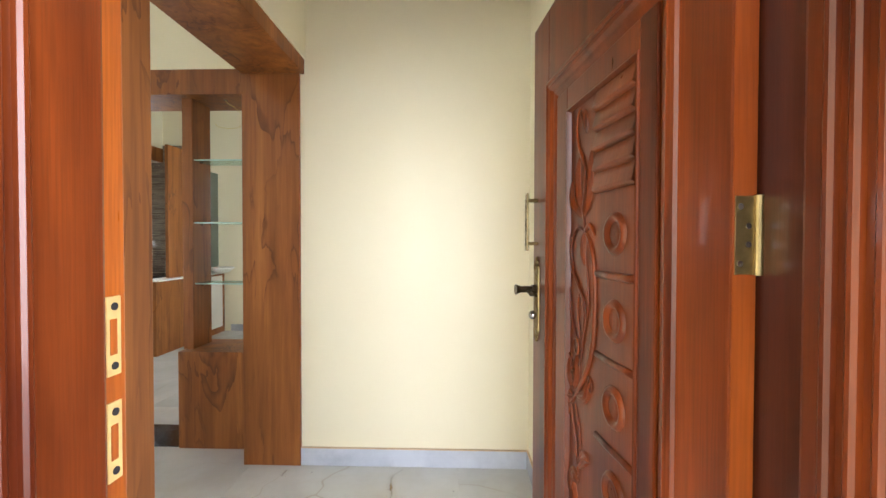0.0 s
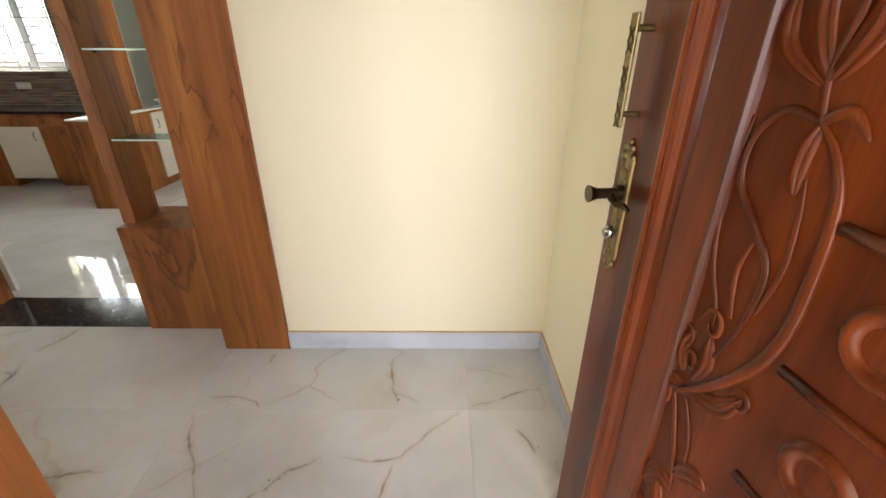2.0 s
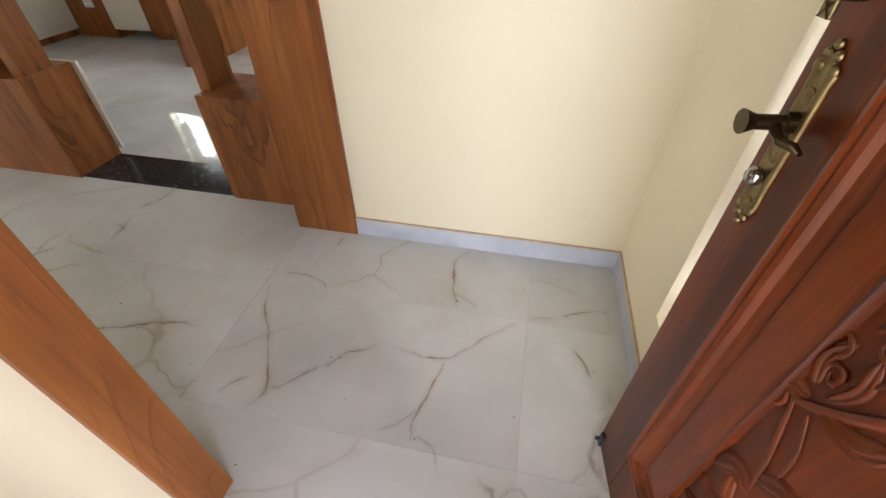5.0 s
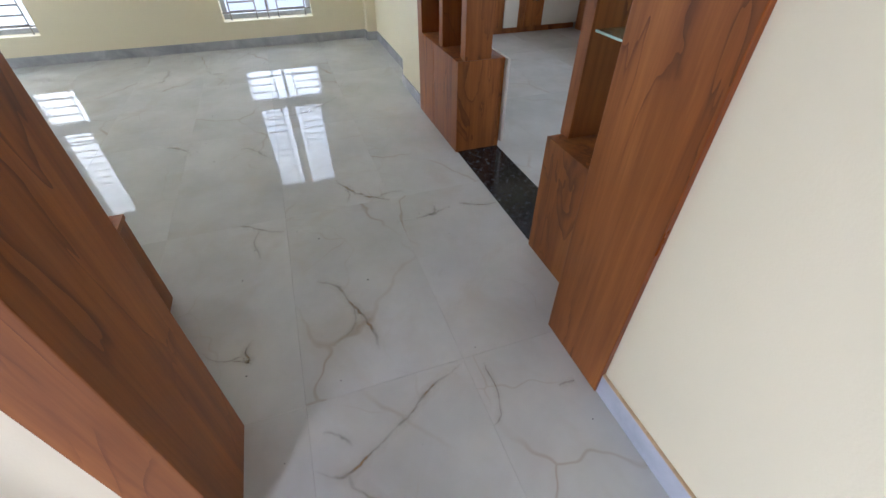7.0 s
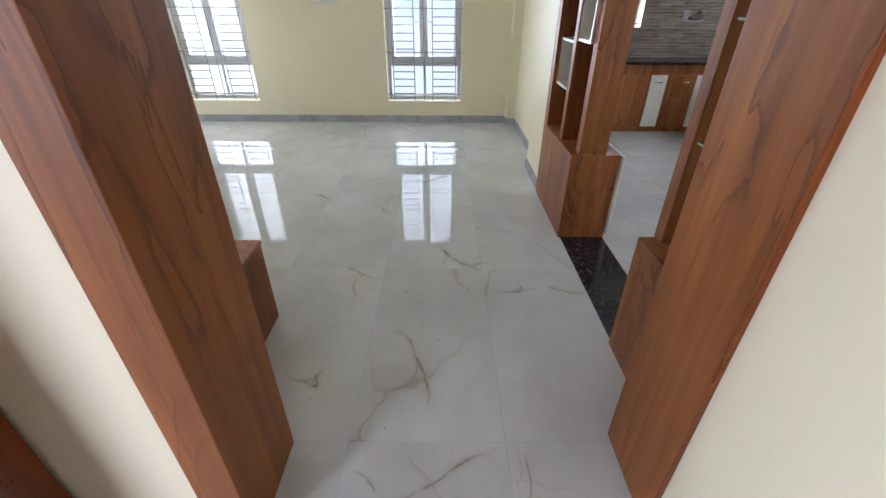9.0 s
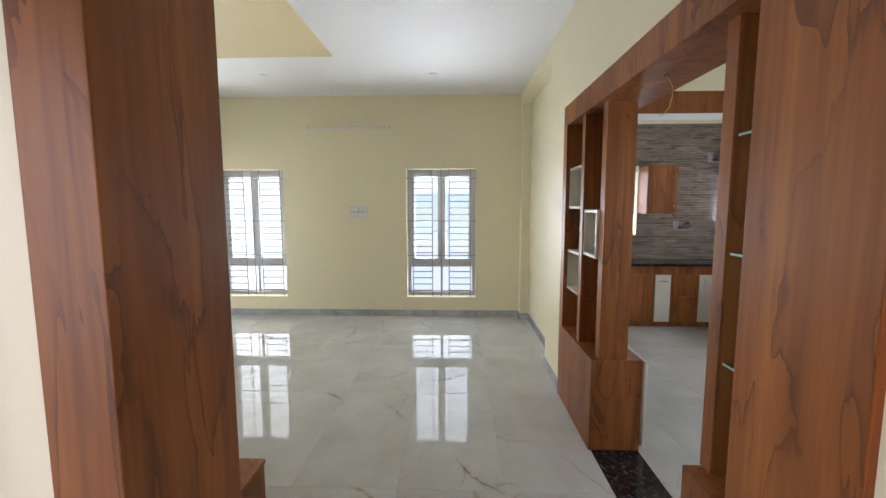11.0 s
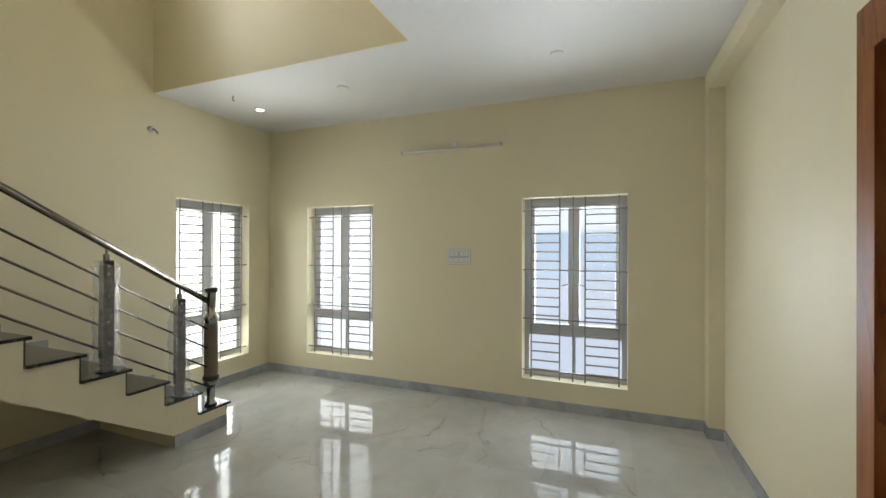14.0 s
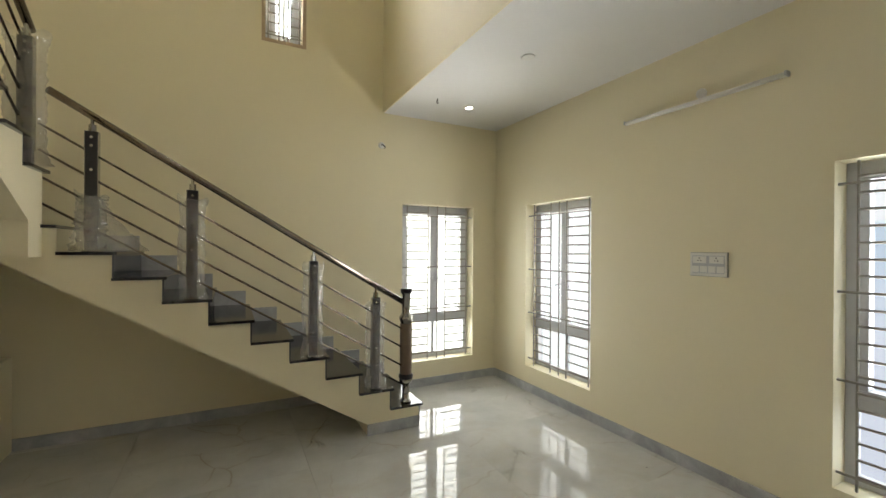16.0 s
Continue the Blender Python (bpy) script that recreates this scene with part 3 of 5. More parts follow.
part("hole_ring", lathe(bmesh.new(), [(0.010, -0.001), (0.013, -0.003), (0.012, 0.0)], 20), M_DARK, ring)
part("cable", pipe(bmesh.new(), [(0, 0, 0), (0.01, 0, -0.02), (0.05, -0.01, -0.04), (0.095, -0.015, -0.08), (0.105, -0.02, -0.13), (0.07, -0.015, -0.17), (0.01, -0.01, -0.185), (-0.05, 0, -0.18), (-0.06, 0, -0.165)], 0.0016, 6), M_YELLOW, ring)
copy_thing(ring, pose(-1.40, 2.94, 2.225, 0, 0, 40))

# ---- low unit beside the portal ----
unit = thing("low_cabinet", pose(-1.48, 0.95, 0), "low walnut laminate unit behind the portal jamb", "cabinet")
part("body", boxed(-0.375, 0.37, -0.6, 0.155, 0, 0.45, bevel=0.002), M_WOOD, unit)
part("top", boxed(-0.38, 0.37, -0.6, 0.16, 0.4502, 0.47, bevel=0.002), M_WOOD, unit)


# ---- front door ----
frame_label = "varnished teak front door frame with a reeded edge"
door_frame = thing("door_frame", pose(0.05, 0.75, 0), frame_label, "door frame", kind="structure")


def jamb(x_in, sign):
    """A jamb: a rebated post with a reeded stop; sign: the way out of the opening."""
    bm = bmesh.new()
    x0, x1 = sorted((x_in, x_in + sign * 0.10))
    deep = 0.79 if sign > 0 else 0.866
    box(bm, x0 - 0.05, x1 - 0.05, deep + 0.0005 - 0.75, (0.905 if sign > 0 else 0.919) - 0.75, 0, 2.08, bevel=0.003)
    # Jamb tones carry the light: orange on the lit left, near-black shade right.
    part("jamb", bm, M_TEAKO if sign < 0 else M_TEAK_SHADE, door_frame)
    stop = bmesh.new()
    x0, x1 = sorted((x_in - sign * 0.016, x_in + sign * 0.10))
    box(stop, x0 - 0.05, x1 - 0.05, 0.57 - 0.75, deep - 0.75, 0, 2.08, bevel=0.006)
    for y in (0.60, 0.63, 0.66, 0.69, 0.72, 0.75):
        rod(stop, (x_in - sign * 0.016 - 0.05, y - 0.75, 0.002), (x_in - sign * 0.016 - 0.05, y - 0.75, 2.07), 0.009, 10)
    part("door_stop", stop, M_TEAK, door_frame)
    arch = bmesh.new()
    x0, x1 = sorted((x_in + sign * 0.03, x_in + sign * 0.16))
    box(arch, x0 - 0.05, x1 - 0.05, 0.54 - 0.75, 0.569 - 0.75, 0, 2.16, bevel=0.008)
    part("architrave", arch, M_TEAK, door_frame)


jamb(-0.427, -1)
jamb(0.518, 1)
part("inner_architrave", boxed(-0.762 - 0.05, -0.5275 - 0.05, 0.851 - 0.75, 0.935 - 0.75, 0, 2.169, bevel=0.006), M_TEAK, door_frame)
part("head", boxed(-0.53 - 0.05, 0.63 - 0.05, 0.57 - 0.75, 0.90 - 0.75, 2.081, 2.169, bevel=0.004), M_TEAK, door_frame)
for z in (1.165, 1.005):
    sp = bmesh.new()
    box(sp, -0.427 - 0.05, -0.4235 - 0.05, 0.880 - 0.75, 0.906 - 0.75, z - 0.06, z + 0.06, bevel=0.001)
    plate = part("strike_plate", sp, M_STRIKE, door_frame, "worn brass strike plate")
    part("latch_slot", boxed(-0.4236 - 0.05, -0.4228 - 0.05, 0.885 - 0.75, 0.898 - 0.75, z - 0.028, z + 0.026, bevel=0.0003), M_TEAKO, plate, "cut-out for the latch")
    part("screw", rod(bmesh.new(), (-0.424 - 0.05, 0.893 - 0.75, z + 0.045), (-0.4215 - 0.05, 0.893 - 0.75, z + 0.045), 0.006, 10), M_DARK, plate)
    part("screw", rod(bmesh.new(), (-0.424 - 0.05, 0.893 - 0.75, z - 0.045), (-0.4215 - 0.05, 0.893 - 0.75, z - 0.045), 0.006, 10), M_DARK, plate)

# leaf frame of reference: x along the leaf from the hinge, y out of its carved face, z up
LEAF = Matrix(((-0.1135, -0.9935, 0, 0.478), (0.9935, -0.1135, 0, 0.877), (0, 0, 1, 0.008), (0, 0, 0, 1)))
leaf = thing("front_door", LEAF, "carved teak front door standing open against the wall", "door")
W_L, H_L, D_L = 0.92, 2.05, 0.036
P0, P1, Q0, Q1 = 0.252, 0.622, 0.385, 1.68
SPLIT = 0.446


def slab(name, x0, x1, z0, z1, y0, y1, bevel=0.004, mat=None, parent=None, label=""):
    return part(name, boxed(x0, x1, y0, y1, z0, z1, bevel=bevel), mat or M_TEAK, parent or leaf, label)


slab("core", 0.0, W_L, 0.0, H_L, -D_L, -0.016, 0.002)
slab("stile", 0.0, 0.135, 0, H_L, -0.0155, 0.0)
slab("stile", 0.765, W_L, 0, H_L, -0.0155, 0.0)
slab("rail", 0.1355, 0.7645, 1.80, H_L, -0.0155, 0.0)
slab("rail", 0.1355, 0.7645, 0, 0.24, -0.0155, 0.0)


def border(name, x0, x1, z0, z1, profile, mat=None):
    """A mitred moulding round a rectangle; profile: (inset, height) pairs."""
    bm = bmesh.new()
    rings = []
    for d, y in profile:
        rings.append([bm.verts.new(p) for p in ((x0 + d, y, z0 + d), (x1 - d, y, z0 + d), (x1 - d, y, z1 - d), (x0 + d, y, z1 - d))])
    for a, b in zip(rings, rings[1:]):
        for k in range(4):
            bm.faces.new((a[k], a[(k + 1) % 4], b[(k + 1) % 4], b[k]))
    return part(name, bm, mat or M_TEAK, leaf)


border("moulding", 0.118, 0.78, 0.222, 1.818, [(0, 0.0), (0.004, 0.006), (0.012, 0.008), (0.018, 0.003), (0.026, 0.006), (0.036, 0.003), (0.044, -0.006), (0.054, -0.008), (0.062, -0.012), (0.07, -0.0155)])
slab("inner_stile", 0.190, P0 - 0.004, 0.295, 1.745, -0.0158, -0.007, 0.003)
slab("inner_stile", P1 + 0.004, 0.708, 0.295, 1.745, -0.0158, -0.007, 0.003)
slab("inner_rail", P0 - 0.0035, P1 + 0.0035, Q1 + 0.004, 1.745, -0.0158, -0.007, 0.003)
slab("inner_rail", P0 - 0.0035, P1 + 0.0035, 0.295, Q0 - 0.004, -0.0158, -0.007, 0.003)
border("panel_edge", P0, P1, Q0, Q1, [(-0.004, -0.0155), (-0.002, -0.003), (0.003, -0.002), (0.006, -0.008), (0.009, -0.0158)])


def louvre(z0, z1, n):
    for k in range(n):
        a, b = z0 + (z1 - z0) * k / n, z0 + (z1 - z0) * (k + 1) / n
        bm = bmesh.new()
        pts = []
        for x in (P0 + 0.010, SPLIT):
            row = []
            for q in (0.0, 0.06, 0.14, 0.25, 0.45, 0.7, 0.9, 1.0):
                rise = 0.004 + 0.013 * min(1.0, q / 0.14) * (1 - max(0.0, q - 0.14) / 0.86) ** 0.8
                row.append(bm.verts.new((x, -0.0158 + rise, a + (b - a) * q)))
            pts.append(row)
        for i in range(7):
            bm.faces.new((pts[0][i], pts[1][i], pts[1][i + 1], pts[0][i + 1]))
        part("louvre", bm, M_TEAK, leaf, smooth=True)


louvre(1.42, Q1 - 0.010, 5)
louvre(Q0 + 0.010, 0.615, 5)
for z in (1.319, 1.121, 0.922, 0.724):
    boss = bmesh.new()
    prof = [(0.0, 0.0), (0.020, 0.0015), (0.026, -0.001), (0.030, 0.003), (0.036, 0.009), (0.042, 0.009), (0.046, 0.005), (0.050, 0.0)]
    rings = []
    for r, h in prof:
        rings.append([boss.verts.new((0.356 + max(r, 0.001) * math.cos(2 * math.pi * k / 32), -0.0155 + h, z + max(r, 0.001) * math.sin(2 * math.pi * k / 32))) for k in range(32)])
    for a, b in zip(rings, rings[1:]):
        for k in range(32):
            boss.faces.new((a[k], a[(k + 1) % 32], b[(k + 1) % 32], b[k]))
    part("ringed_boss", boss, M_TEAK, leaf, smooth=True)
for z in (1.222, 1.022, 0.820, 0.622):
    part("ridge", pipe(bmesh.new(), [(P0 + 0.01, -0.0155, z + 0.002), (0.31, -0.0155, z), (0.38, -0.0155, z - 0.001), (SPLIT, -0.0155, z + 0.001)], 0.009, 8, 0.8, (0, 1, 0)), M_TEAK, leaf, smooth=True)


def seat(x, z):
    """Where a carved point lies on the recessed panel."""
    eye = 1.3 if z < 1.0 else 1.5
    return x + 0.026 * (x - 0.08), z + 0.026 * (z - eye)


def wave(points, n=9):
    """A smooth line through (x, z) points, just proud of the panel."""
    pts = [Vector((seat(x, z)[0], -0.0135, seat(x, z)[1])) for x, z in points]
    out = []
    for k in range(len(pts) - 1):
        a, b, c, d = pts[max(k - 1, 0)], pts[k], pts[k + 1], pts[min(k + 2, len(pts) - 1)]
        for j in range(n):
            u = j / n
            out.append(0.5 * ((2 * b) + (c - a) * u + (2 * a - 5 * b + 4 * c - d) * u * u + (3 * b - a - 3 * c + d) * u ** 3))
    return out + [pts[-1]]


def carve(name, points, thick, taper=0.35):
    line = wave(points)
    n = len(line) - 1
    radii = [thick * (taper + (1 - taper) * math.sin(math.pi * min(1, 0.12 + 0.88 * k / n))) for k in range(n + 1)]
    part(name, pipe(bmesh.new(), line, [r * 0.9 for r in radii], 8, 0.62, (0, 1, 0)), M_TEAK, leaf, smooth=True)


def blade(name, base, mid, tip, wide):
    """A carved leaf: a low hull with a midrib and two grooves."""
    bm = bmesh.new()
    line = wave([base, mid, tip], 8)
    rows = []
    n = len(line) - 1
    for k, p in enumerate(line):
        way = (line[min(k + 1, n)] - line[max(k - 1, 0)]).normalized()
        out = Vector((way.z, 0, -way.x))
        w = wide * math.sin(math.pi * (0.06 + 0.93 * k / n)) ** 0.8
        rows.append([bm.verts.new(p + out * w * u + Vector((0, 0.72 * h * min(1, w / wide + 0.2) - 0.003, 0))) for u, h in ((-1, 0.0), (-0.78, 0.011), (-0.5, 0.005), (-0.22, 0.008), (0, 0.015), (0.22, 0.008), (0.5, 0.005), (0.78, 0.011), (1, 0.0))])
    for a, b in zip(rows, rows[1:]):
        for j in range(8):
            bm.faces.new((a[j], a[j + 1], b[j + 1], b[j]))
    part(name, bm, M_TEAK, leaf, smooth=True)


carve("vine", [(0.585, 0.855), (0.54, 0.90), (0.485, 0.975), (0.457, 1.04), (0.445, 1.12), (0.450, 1.24), (0.472, 1.30), (0.503, 1.333)], 0.011)
carve("vine", [(0.503, 1.333), (0.55, 1.342), (0.588, 1.30), (0.585, 1.24), (0.54, 1.19), (0.506, 1.15), (0.503, 1.09), (0.525, 1.0), (0.556, 0.935)], 0.0075)
carve("vine", [(0.597, 1.33), (0.607, 1.22), (0.592, 1.12), (0.562, 1.055), (0.555, 1.02)], 0.0055)
carve("vine", [(0.503, 1.333), (0.514, 1.39), (0.503, 1.45), (0.513, 1.51), (0.545, 1.56), (0.557, 1.604), (0.552, 1.642), (0.536, 1.656), (0.52, 1.645)], 0.0065)
carve("vine", [(0.503, 1.333), (0.474, 1.347), (0.447, 1.322)], 0.009)
carve("vine", [(0.59, 0.86), (0.565, 0.79), (0.545, 0.73), (0.53, 0.66)], 0.007)
carve("vine", [(0.56, 0.86), (0.53, 0.80), (0.52, 0.74)], 0.005)
blade("leaf_carving", (0.511, 1.375), (0.478, 1.44), (0.470, 1.535), 0.017)
blade("leaf_carving", (0.520, 1.37), (0.580, 1.41), (0.588, 1.475), 0.014)
blade("leaf_carving", (0.517, 1.38), (0.548, 1.45), (0.543, 1.53), 0.015)
blade("leaf_carving", (0.503, 1.33), (0.512, 1.29), (0.506, 1.245), 0.012)
blade("leaf_carving", (0.575, 0.875), (0.612, 0.86), (0.618, 0.815), 0.020)
blade("leaf_carving", (0.555, 0.885), (0.50, 0.90), (0.47, 0.945), 0.018)
blade("leaf_carving", (0.535, 0.70), (0.50, 0.74), (0.470, 0.745), 0.021)
blade("leaf_carving", (0.53, 0.66), (0.57, 0.66), (0.60, 0.60), 0.022)
blade("leaf_carving", (0.60, 0.56), (0.555, 0.55), (0.53, 0.60), 0.014)
blade("leaf_carving", (0.60, 0.47), (0.56, 0.49), (0.54, 0.54), 0.014)
blade("leaf_carving", (0.52, 0.44), (0.50, 0.49), (0.475, 0.50), 0.012)
blade("leaf_carving", (0.50, 0.575), (0.545, 0.60), (0.565, 0.66), 0.016)
blade("leaf_carving", (0.585, 0.90), (0.60, 0.94), (0.585, 0.985), 0.013)
blade("leaf_carving", (0.56, 0.90), (0.545, 0.95), (0.553, 1.0), 0.014)
carve("vine", [(0.497, 1.08), (0.482, 1.15), (0.487, 1.22), (0.497, 1.27)], 0.005)
carve("vine", [(0.530, 1.05), (0.545, 1.12), (0.535, 1.17)], 0.005)
carve("vine", [(0.49, 1.40), (0.483, 1.46), (0.478, 1.51)], 0.004)
blade("bud", (0.527, 1.65), (0.508, 1.63), (0.497, 1.582), 0.011)
for cx, cz, rr in ((0.555, 1.02, 0.024), (0.598, 0.965, 0.020), (0.61, 0.83, 0.022), (0.47, 0.94, 0.018), (0.575, 0.93, 0.016)):
    carve("curl", [(cx + rr * math.cos(a) * (1 - 0.10 * a), cz + 1.25 * rr * math.sin(a) * (1 - 0.10 * a)) for a in (0, 0.9, 1.8, 2.7, 3.6, 4.5, 5.4, 6.3)], 0.0055)

# fittings
slab("edge_lipping", -0.0016, -0.0001, 0.0, H_L, -D_L, -0.001, 0.0, M_TEAKO)
for z in (1.31, 0.25, 1.85):
    hinge = slab("hinge", -0.0036, -0.0017, z - 0.055, z + 0.055, -0.034, -0.003, 0.0005, M_BRASS, None, "brass butt hinge")
    part("wing", boxed(-0.036, -0.006, -0.0425, -0.0405, z - 0.055, z + 0.055), M_BRASS, hinge)
    part("knuckle", rod(bmesh.new(), (-0.004, -0.037, z - 0.056), (-0.004, -0.037, z + 0.056), 0.007, 14), M_BRASS, hinge)
    for q in (-0.04, -0.013, 0.013, 0.04):
        part("screw", rod(bmesh.new(), (-0.0034, -0.016 + (0.006 if abs(q) > 0.03 else -0.006), z + q), (-0.0048, -0.016 + (0.006 if abs(q) > 0.03 else -0.006), z + q), 0.0045, 10), M_STEEL, hinge)


def lock_outline(z):
    q = abs(z) / 0.135
    if q < 0.70:
        return 0.022
    k = (q - 0.70) / 0.30
    return 0.021 + 0.005 * math.sin(math.pi * min(1.0, k * 2.2)) - 0.021 * k ** 2.2 + 0.0025 * math.cos(16 * k)


plate_bm = bmesh.new()
steps = 40
rows = []
for k in range(steps + 1):
    z = -0.135 + 0.27 * k / steps
    hw = lock_outline(z)
    rows.append([plate_bm.verts.new((0.872 + u * hw, y, 1.10 + z)) for u, y in ((-1, 0.0), (-1, 0.004), (-0.7, 0.0075), (-0.45, 0.005), (0.45, 0.005), (0.7, 0.0075), (1, 0.004), (1, 0.0))])
for a, b in zip(rows, rows[1:]):
    for j in range(7):
        plate_bm.faces.new((a[j], a[j + 1], b[j + 1], b[j]))
lock = part("lock_plate", plate_bm, M_BRASS, leaf, "ornate antique brass lock plate", True)
for end in (-1, 1):
    crest = bmesh.new()
    for u, v, r in ((-0.015, 0.112, 0.010), (0.015, 0.112, 0.010), (-0.010, 0.130, 0.008), (0.010, 0.130, 0.008), (0.0, 0.142, 0.007)):
        lathe(crest, [(r, 0), (r * 0.95, 0.004), (r * 0.6, 0.0075), (r * 0.15, 0.0085)], 12, (0.872 + u, -1.10 - end * v, 0.001))
    bmesh.ops.transform(crest, matrix=Matrix.Rotation(radians(-90), 4, "X"), verts=crest.verts)
    part("crest", crest, M_BRASS, lock, "", True)
part("cartouche", lathe(bmesh.new(), [(0.001, 0.0075), (0.006, 0.0075), (0.008, 0.005), (0.010, 0.0075), (0.012, 0.006), (0.013, 0.004)][::-1], 18), M_BRASS, lock, "", True).matrix_local = pose(0.872, 0.001, 1.095, -90) @ Matrix.Diagonal((1, 1.9, 1, 1))
lever = bmesh.new()
rod(lever, (0.872, 0.004, 1.135), (0.872, 0.020, 1.135), 0.016, 18)
rod(lever, (0.872, 0.020, 1.135), (0.872, 0.062, 1.135), 0.0115, 18)
rod(lever, (0.872, 0.062, 1.135), (0.872, 0.078, 1.135), 0.0125, 18, 0.0185)
pipe(lever, [(0.872, 0.030, 1.135), (0.855, 0.034, 1.128), (0.835, 0.034, 1.122), (0.815, 0.028, 1.124), (0.800, 0.026, 1.121)], [0.009, 0.008, 0.007, 0.007, 0.004], 10)
part("lever_handle", lever, M_BRONZE, lock, smooth=False)
for z in (1.10, 1.19, 1.01):
    part("relief", lathe(bmesh.new(), [(0.012, 0), (0.0125, 0.002), (0.010, 0.003), (0.007, 0.0015), (0.004, 0.004), (0.001, 0.0045)], 14), M_BRASS, lock, smooth=True).matrix_local = pose(0.872, 0.0045, z - 0.015, -90)
part("key_knob", lathe(bmesh.new(), [(0.008, 0), (0.015, 0.006), (0.016, 0.014), (0.010, 0.022)], 16), M_STEEL, lock, smooth=True).matrix_local = pose(0.872, 0.006, 1.045, -90)
pull = slab("pull_handle", 0.866, 0.890, 1.27, 1.47, 0.034, 0.040, 0.002, M_BRASS, None, "flat brass pull handle with a lattice pattern")
lattice = bmesh.new()
for k in range(9):
    z = 1.282 + 0.022 * k
    if k % 3 != 2:
        pipe(lattice, [(0.868, 0.0405, z - 0.011), (0.888, 0.0405, z + 0.011)], 0.0012, 5)
        pipe(lattice, [(0.888, 0.0405, z - 0.011), (0.868, 0.0405, z + 0.011)], 0.0012, 5)
part("lattice", lattice, M_BRONZE, pull)
for z in (1.295, 1.445):
    part("pull_post", rod(bmesh.new(), (0.877, 0.0, z), (0.877, 0.035, z), 0.006, 12), M_BRASS, pull)
bolt = slab("tower_bolt", 0.885, 0.905, 0.012, 0.075, 0.0, 0.012, 0.003, M_DARK, None, "small dark tower bolt")
part("bolt_knob", rod(bmesh.new(), (0.895, 0.012, 0.05), (0.895, 0.028, 0.05), 0.006, 10), M_DARK, bolt)


# ---- staircase ----
RISE, GO, S0, Y_ST = 0.1705, 0.28, -4.565, -1.148
FIRST = 0.213
SL = RISE / GO
stair = thing("staircase", pose(S0, Y_ST, 0), "cream plastered staircase with dark granite treads", "staircase", kind="structure")
body = bmesh.new()


def flight_solid(bm, cuts, top, under, place, near, far):
    """A stepped solid in upright slices: top and under give the heights over a stretch, place maps (run, side, height)."""
    old = None
    for a, b in zip(cuts, cuts[1:]):
        mid = (a + b) / 2
        t0, ua, ub = top(mid), under(a + 1e-6), under(b - 1e-6)
        for s in (near, far):
            bm.faces.new([bm.verts.new(place(*p)) for p in ((a, s, ua), (b, s, ub), (b, s, t0), (a, s, t0))])
        bm.faces.new([bm.verts.new(place(*p)) for p in ((a, near, t0), (b, near, t0), (b, far, t0), (a, far, t0))])
        bm.faces.new([bm.verts.new(place(*p)) for p in ((a, near, ua), (b, near, ub), (b, far, ub), (a, far, ua))])
        for lo, hi in ([(ua, t0)] if old is None else [(old[0], t0), (old[1], ua)]):
            if abs(hi - lo) > 1e-4:
                bm.faces.new([bm.verts.new(place(*p)) for p in ((a, near, lo), (a, near, hi), (a, far, hi), (a, far, lo))])
        old = (t0, ub)
    e = cuts[-1]
    bm.faces.new([bm.verts.new(place(*p)) for p in ((e, near, old[1]), (e, near, old[0]), (e, far, old[0]), (e, far, old[1]))])
    bmesh.ops.remove_doubles(bm, verts=bm.verts, dist=0.0004)


def under_1(x):
    return 0.0 if x < 0.495 else min(1.545, 0.095 + (x - 0.495) * 1.45 / 2.365)


cuts = sorted([0.015 + GO * k for k in range(10)] + [0.495, 2.86, 3.46])
flight_solid(body, cuts, lambda x: FIRST + RISE * min(9, int((x - 0.015) / GO)) - 0.022, under_1, lambda x, y, z: (x, y, z), 0.0, Y_SOUTH - Y_ST + 0.001)
part("flight", body, M_WALL, stair)
for k in range(9):
    top = FIRST + RISE * k
    a = GO * k
    part("tread", boxed(a - 0.015, a + GO + 0.014, Y_SOUTH - Y_ST + 0.012, 0.03, top - 0.0215, top, bevel=0.004), M_GRANITE, stair, "polished dark granite tread")
    part("riser", boxed(a + 0.004, a + 0.0148, Y_SOUTH - Y_ST + 0.012, -0.002, max(0.0, top - RISE + 0.001), top - 0.022), M_SLATE if k else M_SKIRT, stair)
    part("wall_skirting", boxed(a + 0.02, a + GO + 0.05, Y_SOUTH - Y_ST + 0.0005, Y_SOUTH - Y_ST + 0.0115, top - 0.02, top + 0.13), M_SKIRT, stair)
part("plinth_skirting", boxed(0.012, 0.497, 0.0005, 0.011, 0, 0.095), M_SKIRT, stair)
part("landing_slab", boxed(2.53, 3.46, Y_SOUTH - Y_ST + 0.012, 0.03, FIRST + 9 * RISE - 0.0215, FIRST + 9 * RISE, bevel=0.004), M_GRANITE, stair, "polished dark granite landing")

# second flight, turning towards the hall
X2 = 2.605
flight = bmesh.new()
N2 = 6
cuts = sorted([0.001] + [GO * k for k in range(1, N2 + 1)] + [0.198])
flight_solid(flight, cuts, lambda y: 2.07 + RISE * int(y / GO), lambda y: 1.545 if y < 0.198 else 1.763 + SL * (y - 0.198), lambda y, x, z: (x, y, z), X2, 3.46)
part("flight", flight, M_WALL, stair)
for k in range(N2):
    top = 2.0705 + RISE * k
    part("tread", boxed(X2 - 0.03, 3.46, GO * k - 0.03, GO * (k + 1) + (0.0 if k == N2 - 1 else -0.001), top, top + 0.021, bevel=0.004), M_GRANITE, stair, "polished dark granite tread")

# ---- stair railing ----
Y_R = Y_ST - 0.06
railing = thing("stair_railing", pose(S0, Y_R, 0), "steel stair railing with square posts in plastic wrap", "railing")


def line_z(x, at):
    return at + SL * x


